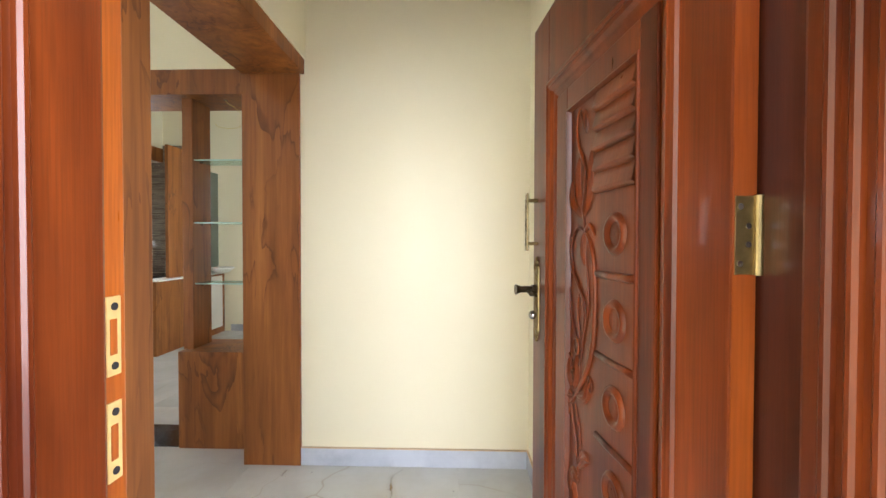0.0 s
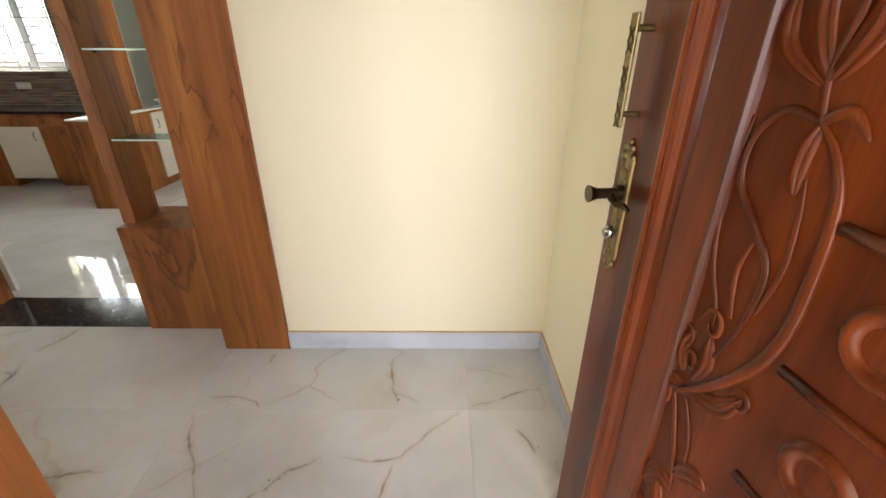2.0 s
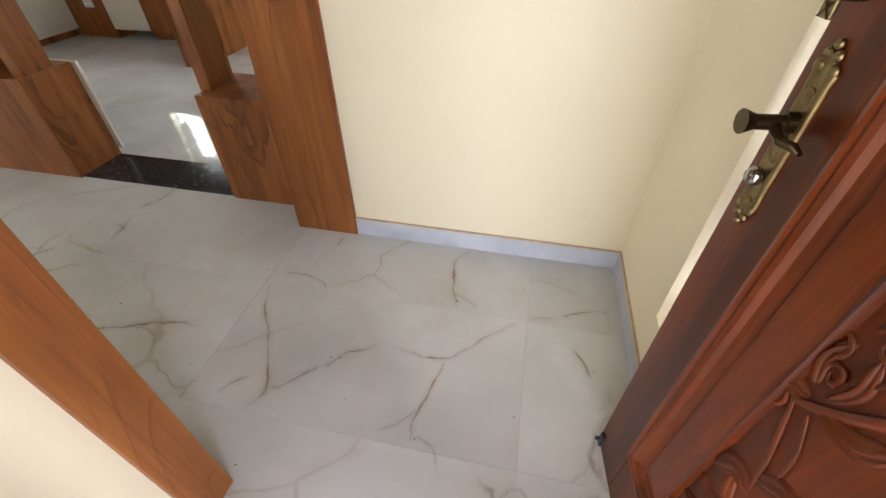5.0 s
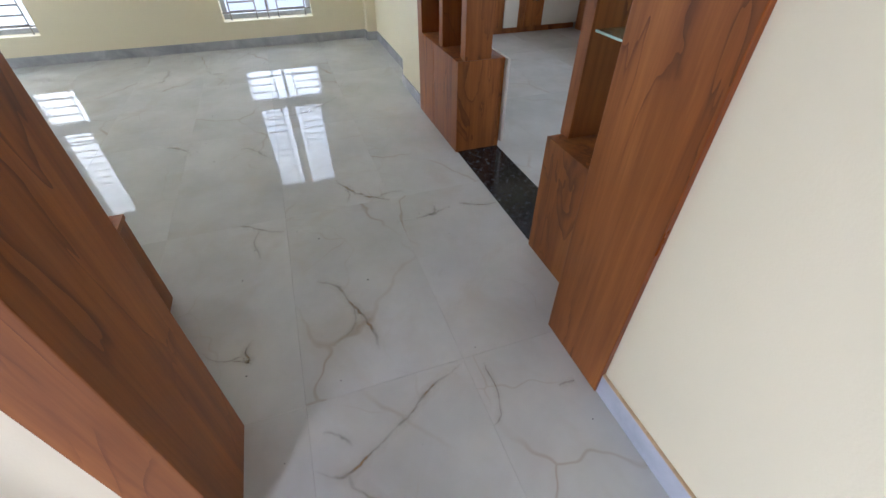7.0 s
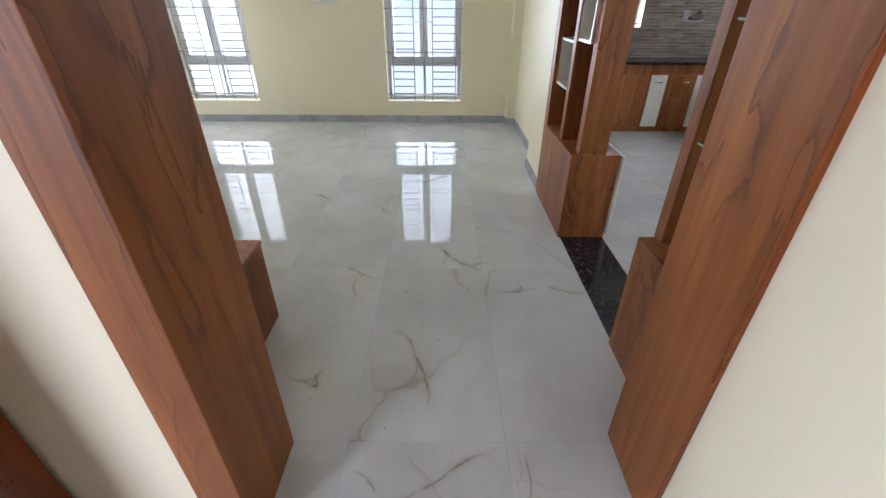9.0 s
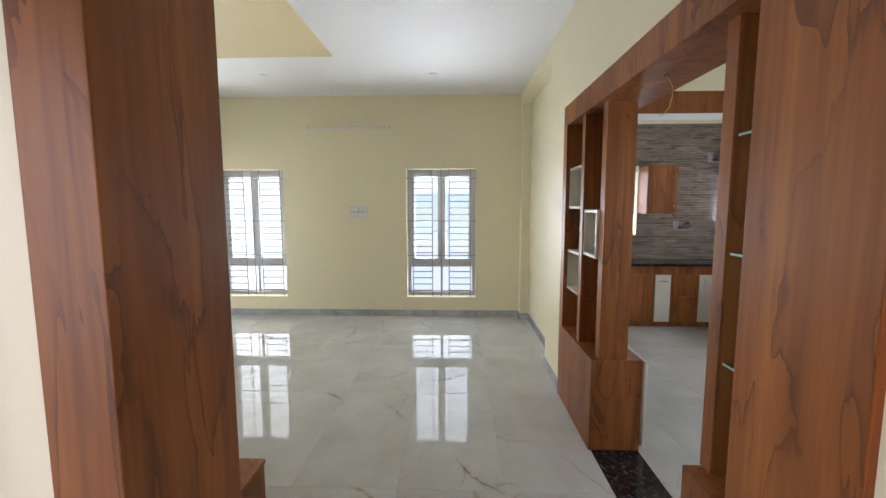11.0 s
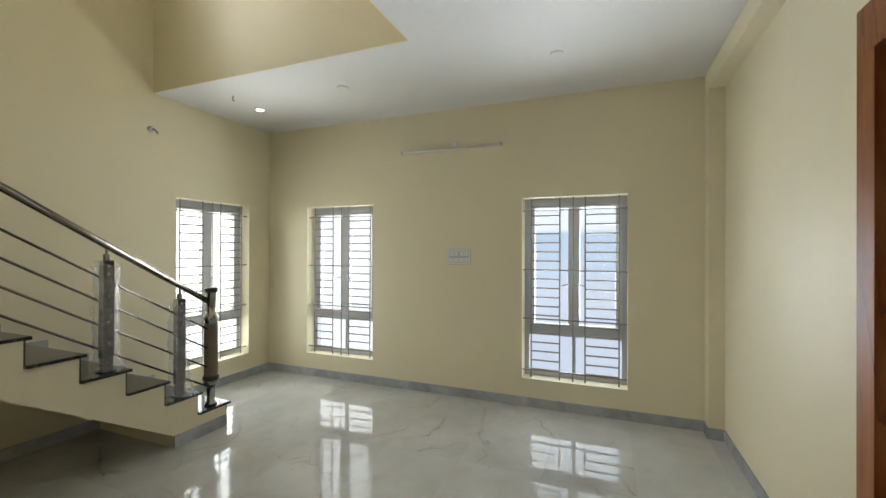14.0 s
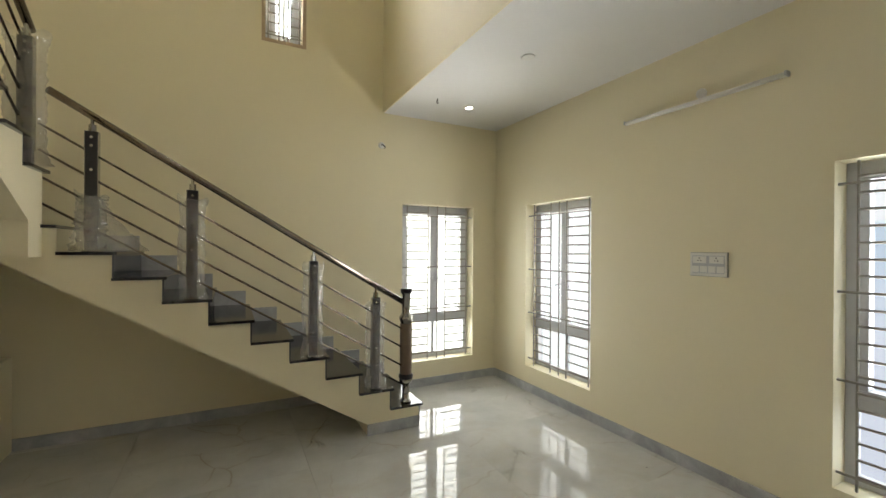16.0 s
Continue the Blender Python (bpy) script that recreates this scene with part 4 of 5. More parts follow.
def post(x, z0, height, wrapped, y=0.0, fat=1.0):
    bm = bmesh.new()
    box(bm, x - 0.033, x + 0.033, y - 0.02, y + 0.02, z0, z0 + height, bevel=0.003)
    p = part("baluster", bm, M_DARK, railing, "dark square steel baluster")
    box_bm = bmesh.new()
    box(box_bm, x - 0.038, x - 0.0335, y - 0.022, y + 0.022, z0 + 0.1, z0 + height, bevel=0.001)
    box(box_bm, x + 0.0335, x + 0.038, y - 0.022, y + 0.022, z0 + 0.1, z0 + height, bevel=0.001)
    part("side_strip", box_bm, M_STEEL, p)
    part("pin", rod(rod(bmesh.new(), (x, y, z0 + height), (x, y, z0 + height + 0.045), 0.022, 12), (x, y, z0 + height + 0.045), (x, y, z0 + height + 0.10), 0.010, 12), M_STEEL, p)
    part("foot", boxed(x - 0.045, x + 0.045, y - 0.04, y + 0.04, z0, z0 + 0.012, bevel=0.002), M_STEEL, p)
    for q in (0.25, 0.45, 0.68, 0.88, 0.95):
        part("rivet", rod(bmesh.new(), (x, y + 0.019, z0 + height * q), (x, y + 0.026, z0 + height * q), 0.009, 12), M_STEEL, p)
    if wrapped:
        w = bmesh.new()
        rng = random.Random(int(x * 100) + 7)
        levels, sides = 44, 22
        top = height * wrapped
        rings = []
        puff = [rng.uniform(0.0, 1.0) ** 2 for i in range(levels + 1)]
        for i in range(levels + 1):
            q = i / levels
            z = z0 + 0.008 + top * q
            ring_r = fat * (0.058 + 0.012 * puff[i] + (0.022 * (1 - q / 0.16) if q < 0.16 else 0) + (0.016 * (q - 0.9) / 0.1 if q > 0.9 else 0))
            row = []
            for j in range(sides):
                a = 2 * math.pi * j / sides
                fold = 0.009 * abs(math.sin(2.5 * a + 9 * q + 2 * puff[i])) + 0.012 * max(0.0, math.sin(a * 1.0 - 0.6 + 4 * q)) ** 3
                row.append(w.verts.new((x + (ring_r + fold + rng.uniform(-0.004, 0.005)) * math.cos(a), y + (ring_r * 0.8 + fold + rng.uniform(-0.004, 0.004)) * math.sin(a), z + 0.010 * math.sin(2 * a + i) + rng.uniform(-0.005, 0.005) + (0.03 * max(0, math.sin(3 * a)) if i == levels else 0))))
            rings.append(row)
        for a, b in zip(rings, rings[1:]):
            for j in range(sides):
                w.faces.new((a[j], a[(j + 1) % sides], b[(j + 1) % sides], b[j]))
        part("plastic_wrap", w, M_WRAP, p, "crumpled clear plastic wrap", True)
    return p


def tread_top(x):
    return FIRST + RISE * max(0, min(8, int((x + 0.015) // GO)))


RAIL = 1.034
for x, wrap in ((0.411, 0.92), (0.945, 0.95), (1.80, 0.9), (2.375, 0.45)):
    z0 = tread_top(x)
    post(x, z0, line_z(x, RAIL) - z0 - 0.105, wrap, fat=1.15)
newel = bmesh.new()
prof = [(0.050, 0.0), (0.050, 0.02), (0.034, 0.03), (0.034, 0.17), (0.055, 0.18), (0.060, 0.205), (0.050, 0.225), (0.050, 0.23), (0.052, 0.73), (0.062, 0.75), (0.066, 0.775), (0.045, 0.80), (0.040, 0.82), (0.040, 0.985), (0.050, 0.99), (0.050, 1.005), (0.044, 1.01), (0.050, 1.015), (0.050, 1.03), (0.03, 1.035)]
nw = part("newel_post", lathe(newel, prof, 24, (0.12, 0, FIRST)), M_STEEL, railing, "thick steel newel post", True)
part("wrapping", lathe(bmesh.new(), [(0.053, 0.25), (0.056, 0.27), (0.057, 0.5), (0.056, 0.70), (0.053, 0.72)], 24, (0.12, 0, FIRST)), M_CARD, nw, "brown paper wrapping", True)
part("collar", lathe(bmesh.new(), [(0.056, 0.215), (0.066, 0.225), (0.066, 0.25), (0.056, 0.262)], 24, (0.12, 0, FIRST)), M_DARK, nw, "", True)
part("cap", lathe(bmesh.new(), [(0.045, 0.992), (0.054, 0.996), (0.054, 1.006), (0.046, 1.01), (0.054, 1.014), (0.054, 1.03), (0.045, 1.036)], 24, (0.12, 0, FIRST)), M_DARK, nw, "", True)
part("handrail", pipe(bmesh.new(), [(0.13, 0, line_z(0.13, RAIL)), (2.0, 0, line_z(2.0, RAIL)), (2.60, 0, line_z(2.60, RAIL))], 0.025, 16), M_RAIL, railing, "polished round steel handrail", True)
for k in range(4):
    at0 = 0.785 - 0.166 * k
    part("rail_rod", pipe(bmesh.new(), [(0.12, 0.012, line_z(0.12, at0)), (2.64, 0.012, line_z(2.64, at0))], 0.008, 10), M_RAIL, railing, "", True)
# second flight's railing
Y2 = 0.06
TOP2 = 2.97
for y, wrap, fat in ((0.16, 1.02, 1.35), (1.10, 0.9, 1.2)):
    z0 = 2.091 + RISE * int((y + 0.06) / GO)
    post(2.65, z0, TOP2 + SL * (y - 0.16) - z0 - 0.10, wrap, y, fat)
part("handrail", pipe(bmesh.new(), [(2.65, 0.10, TOP2 - SL * 0.06), (2.65, 1.6, TOP2 + SL * 1.44)], 0.025, 16), M_RAIL, railing, "polished round steel handrail", True)
for k in range(4):
    z = 2.83 - 0.166 * k
    part("rail_rod", pipe(bmesh.new(), [(2.66, 0.16, z), (2.66, 1.6, z + SL * 1.44)], 0.008, 10), M_RAIL, railing, "", True)
# plastic sheet slipped down to the foot of the last post
slip = bmesh.new()
rng = random.Random(11)
rings = []
z0 = tread_top(2.375)
for i in range(15):
    q = i / 14
    c = 2.375 - 0.10 * (1 - q) ** 1.5
    rx = 0.055 + 0.16 * (1 - q) ** 1.3
    ry = 0.045 + 0.055 * (1 - q)
    rings.append([slip.verts.new((c + (rx + rng.uniform(-0.018, 0.018)) * math.cos(math.tau * j / 18), (ry + rng.uniform(-0.012, 0.012)) * math.sin(math.tau * j / 18), z0 + 0.006 + max(0.0, 0.36 * q + (rng.uniform(-0.012, 0.02) if i else 0)))) for j in range(18)])
for a, b in zip(rings, rings[1:]):
    for j in range(18):
        slip.faces.new((a[j], a[(j + 1) % 18], b[(j + 1) % 18], b[j]))
part("loose_wrap", slip, M_WRAP, railing, "loose crumpled sheet of clear plastic")

# ---- wall and ceiling fittings ----
tube = thing("tube_light", pose(X_WEST, 0.451, 2.69), "unlit white tube light batten on the wall", "lamp")
part("batten", boxed(0.0, 0.022, -0.58, 0.58, -0.012, 0.014, bevel=0.003), M_WHITE, tube)
part("tube", rod(bmesh.new(), (0.034, -0.57, 0), (0.034, 0.57, 0), 0.013, 14), M_WHITE, tube, "", True)
for y in (-0.575, 0.575):
    part("end_cap", boxed(0.0, 0.05, y - 0.006, y + 0.006, -0.013, 0.016, bevel=0.003), M_UPVC, tube)
rose = thing("cable_rose", pose(X_WEST, 0.50, 2.745), "round cream cable outlet above the tube light", "cable outlet")
part("cover", lathe(bmesh.new(), [(0.038, 0), (0.036, 0.014), (0.02, 0.02)], 20), M_WHITE, rose).matrix_local = pose(0, 0, 0, 0, 90, 0)


def switchboard(m, w, h, label, rows=2, cols=4, sockets=0):
    sb = thing("switchboard", m, label, "switchboard")
    # Grey rim just wider than the plate: its shadow gap built as a part.
    part("back_box", boxed(-w / 2 - 0.003, w / 2 + 0.003, -0.006, 0.0, -h / 2 - 0.003, h / 2 + 0.003), M_RIM_SHADE, sb)
    part("plate", boxed(-w / 2, w / 2, -0.012, -0.0062, -h / 2, h / 2, bevel=0.002), M_WHITE, sb)
    part("inset", boxed(-w * 0.44, w * 0.44, -0.0132, -0.0122, -h * 0.38, h * 0.38), M_UPVC, sb)
    for k in range(sockets):
        u = (k - (sockets - 1) / 2) * w * 0.46
        plug = part("socket", boxed(u - w * 0.19, u + w * 0.19, -0.0155, -0.0134, h * 0.05, h * 0.35, bevel=0.001), M_WHITE, sb)
        for a in (90, 215, 325):
            part("pin_hole", rod(bmesh.new(), (u + h * 0.07 * math.cos(radians(a)), -0.0165, h * 0.2 + h * 0.07 * math.sin(radians(a))), (u + h * 0.07 * math.cos(radians(a)), -0.0155, h * 0.2 + h * 0.07 * math.sin(radians(a))), h * 0.025, 8), M_DARK, plug)
    for i in range(1 if sockets else rows):
        for j in range(cols):
            u, v = -w / 2 + w * (j + 0.5) / cols * 0.9 + w * 0.05, -h / 2 + h * (i + 0.5) / rows * 0.84 + h * 0.08
            part("switch", boxed(u - w * 0.4 / cols, u + w * 0.4 / cols, -0.016, -0.0134, v - h * 0.28 / rows, v + h * 0.28 / rows, bevel=0.001), M_WHITE, sb)
    return sb


switchboard(pose(X_WEST, 0.558, 1.515, 0, 0, 90), 0.255, 0.165, "white switchboard plate between the hall windows", sockets=2)
hook = thing("wall_hook", pose(-4.50, Y_SOUTH, 2.76), "bare wire ends coming from the wall", "cable outlet")
part("hole", lathe(bmesh.new(), [(0.034, 0), (0.034, 0.018), (0.026, 0.026), (0.012, 0.022)], 18), M_WHITE, hook).matrix_local = pose(0, 0, 0, -90)
part("wire", pipe(bmesh.new(), [(0, 0.015, 0), (0, 0.04, 0.004), (-0.012, 0.055, -0.01), (-0.03, 0.06, -0.03), (-0.02, 0.062, -0.045)], 0.006, 6), M_DARK, hook)


def downlight(x, y, lit):
    d = thing("downlight", pose(x, y, CEIL), "lit round recessed downlight" if lit else "round white recessed ceiling cover", "lamp", "ceiling fittings")
    part("rim", lathe(bmesh.new(), [(0.055, 0), (0.055, -0.004), (0.045, -0.007), (0.036, -0.004)], 24), M_WHITE, d, "", True)
    part("lens", lathe(bmesh.new(), [(0.035, -0.0045), (0.034, -0.0065), (0.01, -0.007)], 24), M_LED if lit else M_WHITE, d)


downlight(-5.275, -1.507, True)
downlight(-5.085, -0.285, False)
downlight(-5.125, 1.685, False)
stub = thing("ceiling_hook", pose(-4.858, -1.43, CEIL), "small dark metal ceiling hook", "hook")
part("shank", pipe(bmesh.new(), [(0, 0, 0), (0, 0, -0.02), (0.012, 0, -0.035), (0, 0, -0.05), (-0.012, 0, -0.04)], 0.005, 6), M_DARK, stub)

# ---- kitchen ----
CT = 0.85


def handle(parent, m):
    h = part("handle", pipe(bmesh.new(), [(0, 0, -0.045), (0, -0.022, -0.04), (0, -0.026, 0), (0, -0.022, 0.04), (0, 0, 0.045)], 0.005, 8), M_STEEL, parent, "chrome bow handle", True)
    h.matrix_local = m
    return h


def cabinet(name, m, w, d, h, label, doors, z0=0.08, kick=0.06):
    """A cabinet unit: x along its front, y into the wall, z up; doors: (x0, x1, z0, z1, material, handle x, handle z, upright)."""
    c = thing(name, m, label, "cabinet", "kitchen cabinets")
    part("body", boxed(0, w, 0.02, d, z0, h, bevel=0.002), M_WOOD, c)
    if kick:
        part("kickboard", boxed(0, w, kick, d, 0, z0), M_WOOD, c)
    for x0, x1, a, b, mat, hx, hz, up in doors:
        dr = part("door", boxed(x0 + 0.002, x1 - 0.002, 0.0, 0.0195, a, b, bevel=0.002), mat, c)
        handle(dr, pose(hx, 0, hz, 0, 0 if up else 90, 0))
    return c


WESTF = Matrix.Translation((-5.55, 0, 0)) @ pose(0, 0, 0, 0, 0, 90)
cabinet("drawer_cabinet", WESTF @ pose(4.85, 0, 0), 0.26, 0.54, CT - 0.03, "walnut laminate drawer unit under the counter", [(0, 0.26, 0.08, 0.42, M_WOOD, 0.13, 0.37, False), (0, 0.26, 0.425, 0.70, M_WOOD, 0.13, 0.62, False)])
cabinet("base_cabinet", WESTF @ pose(5.11, 0, 0), 0.54, 0.54, CT - 0.03, "base cabinet with a cream door", [(0, 0.54, 0.08, 0.70, M_CREAMLAM, 0.06, 0.60, True)])
cabinet("base_cabinet", WESTF @ pose(4.45, 0, 0), 0.40, 0.54, CT - 0.03, "base cabinet with a narrow cream door", [(0.1, 0.30, 0.08, 0.70, M_CREAMLAM, 0.20, 0.62, False)])
cabinet("base_cabinet", WESTF @ pose(3.70, 0, 0), 0.75, 0.54, CT - 0.03, "walnut laminate base cabinet", [(0, 0.37, 0.08, 0.70, M_WOOD, 0.33, 0.60, True), (0.37, 0.75, 0.08, 0.70, M_WOOD, 0.42, 0.60, True)])
NF = 5.62
cor = cabinet("corner_cabinet", pose(-5.545, NF, 0), 0.545, 0.62, CT - 0.03, "walnut laminate corner cabinet with a socket", [], 0.0, 0)
switchboard(pose(-5.22, NF + 0.018, 0.36), 0.12, 0.075, "grey power socket on the corner cabinet", 1, 3)
cabinet("sink_cabinet", pose(-4.998, NF, 0), 0.50, 0.62, CT - 0.03, "base cabinet with a cream door", [(0, 0.50, 0.10, 0.68, M_CREAMLAM, 0.44, 0.58, True)], 0.10, 0.36)
cabinet("base_cabinet", pose(-4.497, NF, 0), 1.0, 0.62, CT - 0.03, "walnut laminate base cabinet", [(0, 0.5, 0.08, 0.70, M_WOOD, 0.05, 0.60, True), (0.5, 1.0, 0.08, 0.70, M_WOOD, 0.95, 0.60, True)])
counter = bmesh.new()
pts = [(-5.51, 3.66), (-5.51, 5.50), (-5.38, 5.58), (-3.497, 5.58), (-3.497, KY - 0.011), (KX + 0.011, KY - 0.011), (KX + 0.011, 3.66)]
lo = [counter.verts.new((x, y, CT - 0.03)) for x, y in pts]
hi = [counter.verts.new((x, y, CT)) for x, y in pts]
counter.faces.new(lo)
counter.faces.new(hi[::-1])
for k in range(7):
    counter.faces.new((lo[k], lo[(k + 1) % 7], hi[(k + 1) % 7], hi[k]))
single("worktop", counter, M_GRANITE, "polished black granite kitchen worktop", "worktop")
for y in (4.50, 5.885):
    cabinet("wall_cabinet", Matrix.Translation((-5.80, y, 1.49)) @ pose(0, 0, 0, 0, 0, 90), 0.40 if y < 5 else 0.36, 0.285, 0.64, "walnut laminate wall cabinet on the tiled wall", [(0, 0.40 if y < 5 else 0.36, 0.0, 0.64, M_WOOD, 0.35 if y < 5 else 0.04, 0.09, True)], 0.0, 0)
vanity = cabinet("washbasin_cabinet", Matrix.Translation((-3.27, 4.85, 0)) @ pose(0, 0, 0, 0, 0, 90), 1.385, 0.222, CT, "walnut laminate unit with a cream door below a basin", [(0.87, 1.30, 0.09, 0.82, M_CREAMLAM, 0.93, 0.70, True)], 0.0, 0)
single("unit_top", boxed(-3.49, -3.25, 4.84, KY - 0.012, CT + 0.0005, CT + 0.018, bevel=0.002), M_WHITE, "white top of the washbasin unit", "worktop")
basin = single("washbasin", lathe(bmesh.new(), [(0.05, 0), (0.09, 0.01), (0.15, 0.06), (0.165, 0.075), (0.16, 0.08), (0.13, 0.06), (0.05, 0.03)], 28, (-3.20, 6.02, CT + 0.0185)), M_WHITE, "small round white ceramic washbasin", "basin", smooth=True)
screen = thing("tall_screen", pose(-3.37, 5.40, CT + 0.0185), "tall walnut panel beside a frosted glass screen", "partition")
part("panel", boxed(-0.02, 0.02, -0.25, 0.33, 0, 1.60, bevel=0.002), M_WOOD, screen)
part("glass", boxed(-0.004, 0.004, 0.352, 0.82, 0, 1.42), M_FROST, screen, "frosted glass pane")
part("edge_strip", boxed(-0.012, 0.012, 0.331, 0.3515, 0, 1.42), M_WHITE, screen)
switchboard(pose(-5.05, KY - 0.0105, 1.07), 0.17, 0.07, "white socket plate below the kitchen window", 1, 3)
kb = thing("kitchen_beam", pose(-4.2, 4.7, 2.46), "boxed beam faced with walnut laminate", "beam", kind="structure")
part("fascia", boxed(-0.012, 0.0, -1.55, 1.55, 0, 0.2), M_WOOD, kb)
part("core", boxed(-0.30, -0.0122, -1.55, 1.55, -0.002, 0.2), M_CEIL, kb)
part("upper_wall", boxed(-0.30, -0.004, -1.55, 1.55, 0.2003, 1.019), M_WALL, kb, "cream painted wall over the beam")


M_CUP = material("printed_white", plain((0.33, 0.31, 0.30), 0.3, 30), 0.1)
M_BOWL = material("printed_grey", plain((0.13, 0.115, 0.10), 0.5, 30), 0.1)
M_FRUIT = material("printed_brown", plain((0.10, 0.05, 0.03), 0.4, 40), 0.1)


def printed(points, y):
    """A flat printed patch on a tile: an outline in the tile's plane, a millimetre proud of it."""
    bm = bmesh.new()
    front = [bm.verts.new((u, y - 0.001, v)) for u, v in points]
    back = [bm.verts.new((u, y, v)) for u, v in points]
    bm.faces.new(front)
    for k in range(len(points)):
        bm.faces.new((front[k], front[k - 1], back[k - 1], back[k]))
    return bm


def oval(cu, cv, ru, rv, a0=0.0, a1=360.0, n=20):
    full = a1 - a0 >= 360
    return [(cu + ru * math.cos(radians(a0 + (a1 - a0) * k / (n if full else n - 1))), cv + rv * math.sin(radians(a0 + (a1 - a0) * k / (n if full else n - 1)))) for k in range(n)]


def picture_tile(m):
    p = thing("picture_tile", m, "printed wall tile with a pale cup and a dark bowl", "wall tile")
    part("saucer", printed(oval(0.02, -0.052, 0.15, 0.018), 0.0), M_CUP, p)
    part("bowl", printed(oval(0.06, 0.0, 0.075, 0.055, 180, 360) + oval(0.06, 0.0, 0.075, 0.03, 0, 180), -0.0012), M_BOWL, p)
    part("cup", printed([(-0.115, -0.035), (-0.055, -0.035), (-0.045, 0.065), (-0.125, 0.065)], -0.0012), M_CUP, p)
    for u, v, r in ((-0.035, -0.028, 0.022), (-0.005, -0.034, 0.018), (0.055, 0.035, 0.02), (0.09, 0.04, 0.016)):
        part("fruit", printed(oval(u, v, r, r, n=14), -0.0026), M_FRUIT, p)


# ---- stone strips on the kitchen walls ----
def strips(width, z0, z1, holes, seed):
    rng = random.Random(seed)
    z = z0
    while z < z1 - 0.01:
        hgt = min([0.036, z1 - z] + [e - z for h in holes for e in h[2:] if e - z > 0.002])
        u = 0.0
        while u < width - 0.005:
            ln = min(rng.choice((0.16, 0.24, 0.32)), width - u)
            a, b = u, u + ln
            u = b
            pieces = [(a, b)]
            for h in holes:
                if z < h[3] - 0.001 and z + hgt > h[2] + 0.001:
                    pieces = [q for p in pieces for q in ((p[0], min(p[1], h[0])), (max(p[0], h[1]), p[1])) if q[1] - q[0] > 0.004]
            for p, q in pieces:
                yield p, q, z, z + hgt, 0.006 + 0.0035 * rng.random()
        z += hgt


for name, m, width, holes in (
    ("tile_cladding", Matrix.Translation((KX, 3.15, 0)) @ pose(0, 0, 0, 0, 0, 90), KY - 3.15, [(0.53, 1.35, 1.19, 2.15)]),
    ("tile_cladding", Matrix.Translation((KX + 0.01, KY, 0)), 2.59, [(0.66, 1.62, 1.23, 2.17)]),
):
    clad = thing(name, m, "brown and grey stone strip wall tiles", "wall tiles", kind="structure")
    rest = bmesh.new()
    for a, b, z0, z1, d in strips(width, CT + 0.001, 2.72, holes, 5):
        box(rest, a + 0.0006, b - 0.0006, -d, -0.0005, z0 + 0.0006, z1 - 0.0006)
    tagged(part("strips", rest, M_STRIP, clad), kind="stuff")
picture_tile(Matrix.Translation((KX + 0.0105, 5.13, 1.32)) @ pose(0, 0, 0, 0, 0, 90))
picture_tile(Matrix.Translation((KX + 0.0105, 5.55, 2.26)) @ pose(0, 0, 0, 0, 0, 90))
picture_tile(pose(-5.80, KY - 0.0105, 1.31))

# ---- floor ----
TX, TY, GX, GY = 1.216, 0.6125, 0.11, 1.63
structure("floor", boxed(X_WEST - 0.2, 0.75, Y_SOUTH - 0.2, KY + 0.2, -0.1, -0.0085), M_GROUT, "grout bed under the marble tiles", "floor")
floor_tiles = thing("tiled_floor", pose(0, 0, 0), "polished white marble floor tiles with brown veins", "floor", kind="structure")
cache = {}


def tile(x0, x1, y0, y1):
    key = (round(x1 - x0, 3), round(y1 - y0, 3))
    if key not in cache:
        w, d = key
        cache[key] = mesh_of("tile", boxed(-w / 2, w / 2, -d / 2, d / 2, -0.008, 0.0, bevel=0.0005), M_MARBLE)
    ob = new("tile", cache[key])
    ob.parent = floor_tiles
    ob.location = ((x0 + x1) / 2, (y0 + y1) / 2, 0)


for zone in ((X_WEST, GX - TX, Y_SOUTH, 3.0), (GX - TX, X_FOYER, 0.60, Y_FOYER), (X_WEST - 0.06, -1.15, 3.0, KY)):
    for i in range(-6, 2):
        for j in range(-7, 9):
            x0, x1 = max(GX + TX * i, zone[0]), min(GX + TX * (i + 1), zone[1])
            y0, y1 = max(GY + TY * j, zone[2]), min(GY + TY * (j + 1), zone[3])
            if x1 - x0 > 0.02 and y1 - y0 > 0.02:
                tile(x0 + 0.0004, x1 - 0.0004, y0 + 0.0004, y1 - 0.0004)


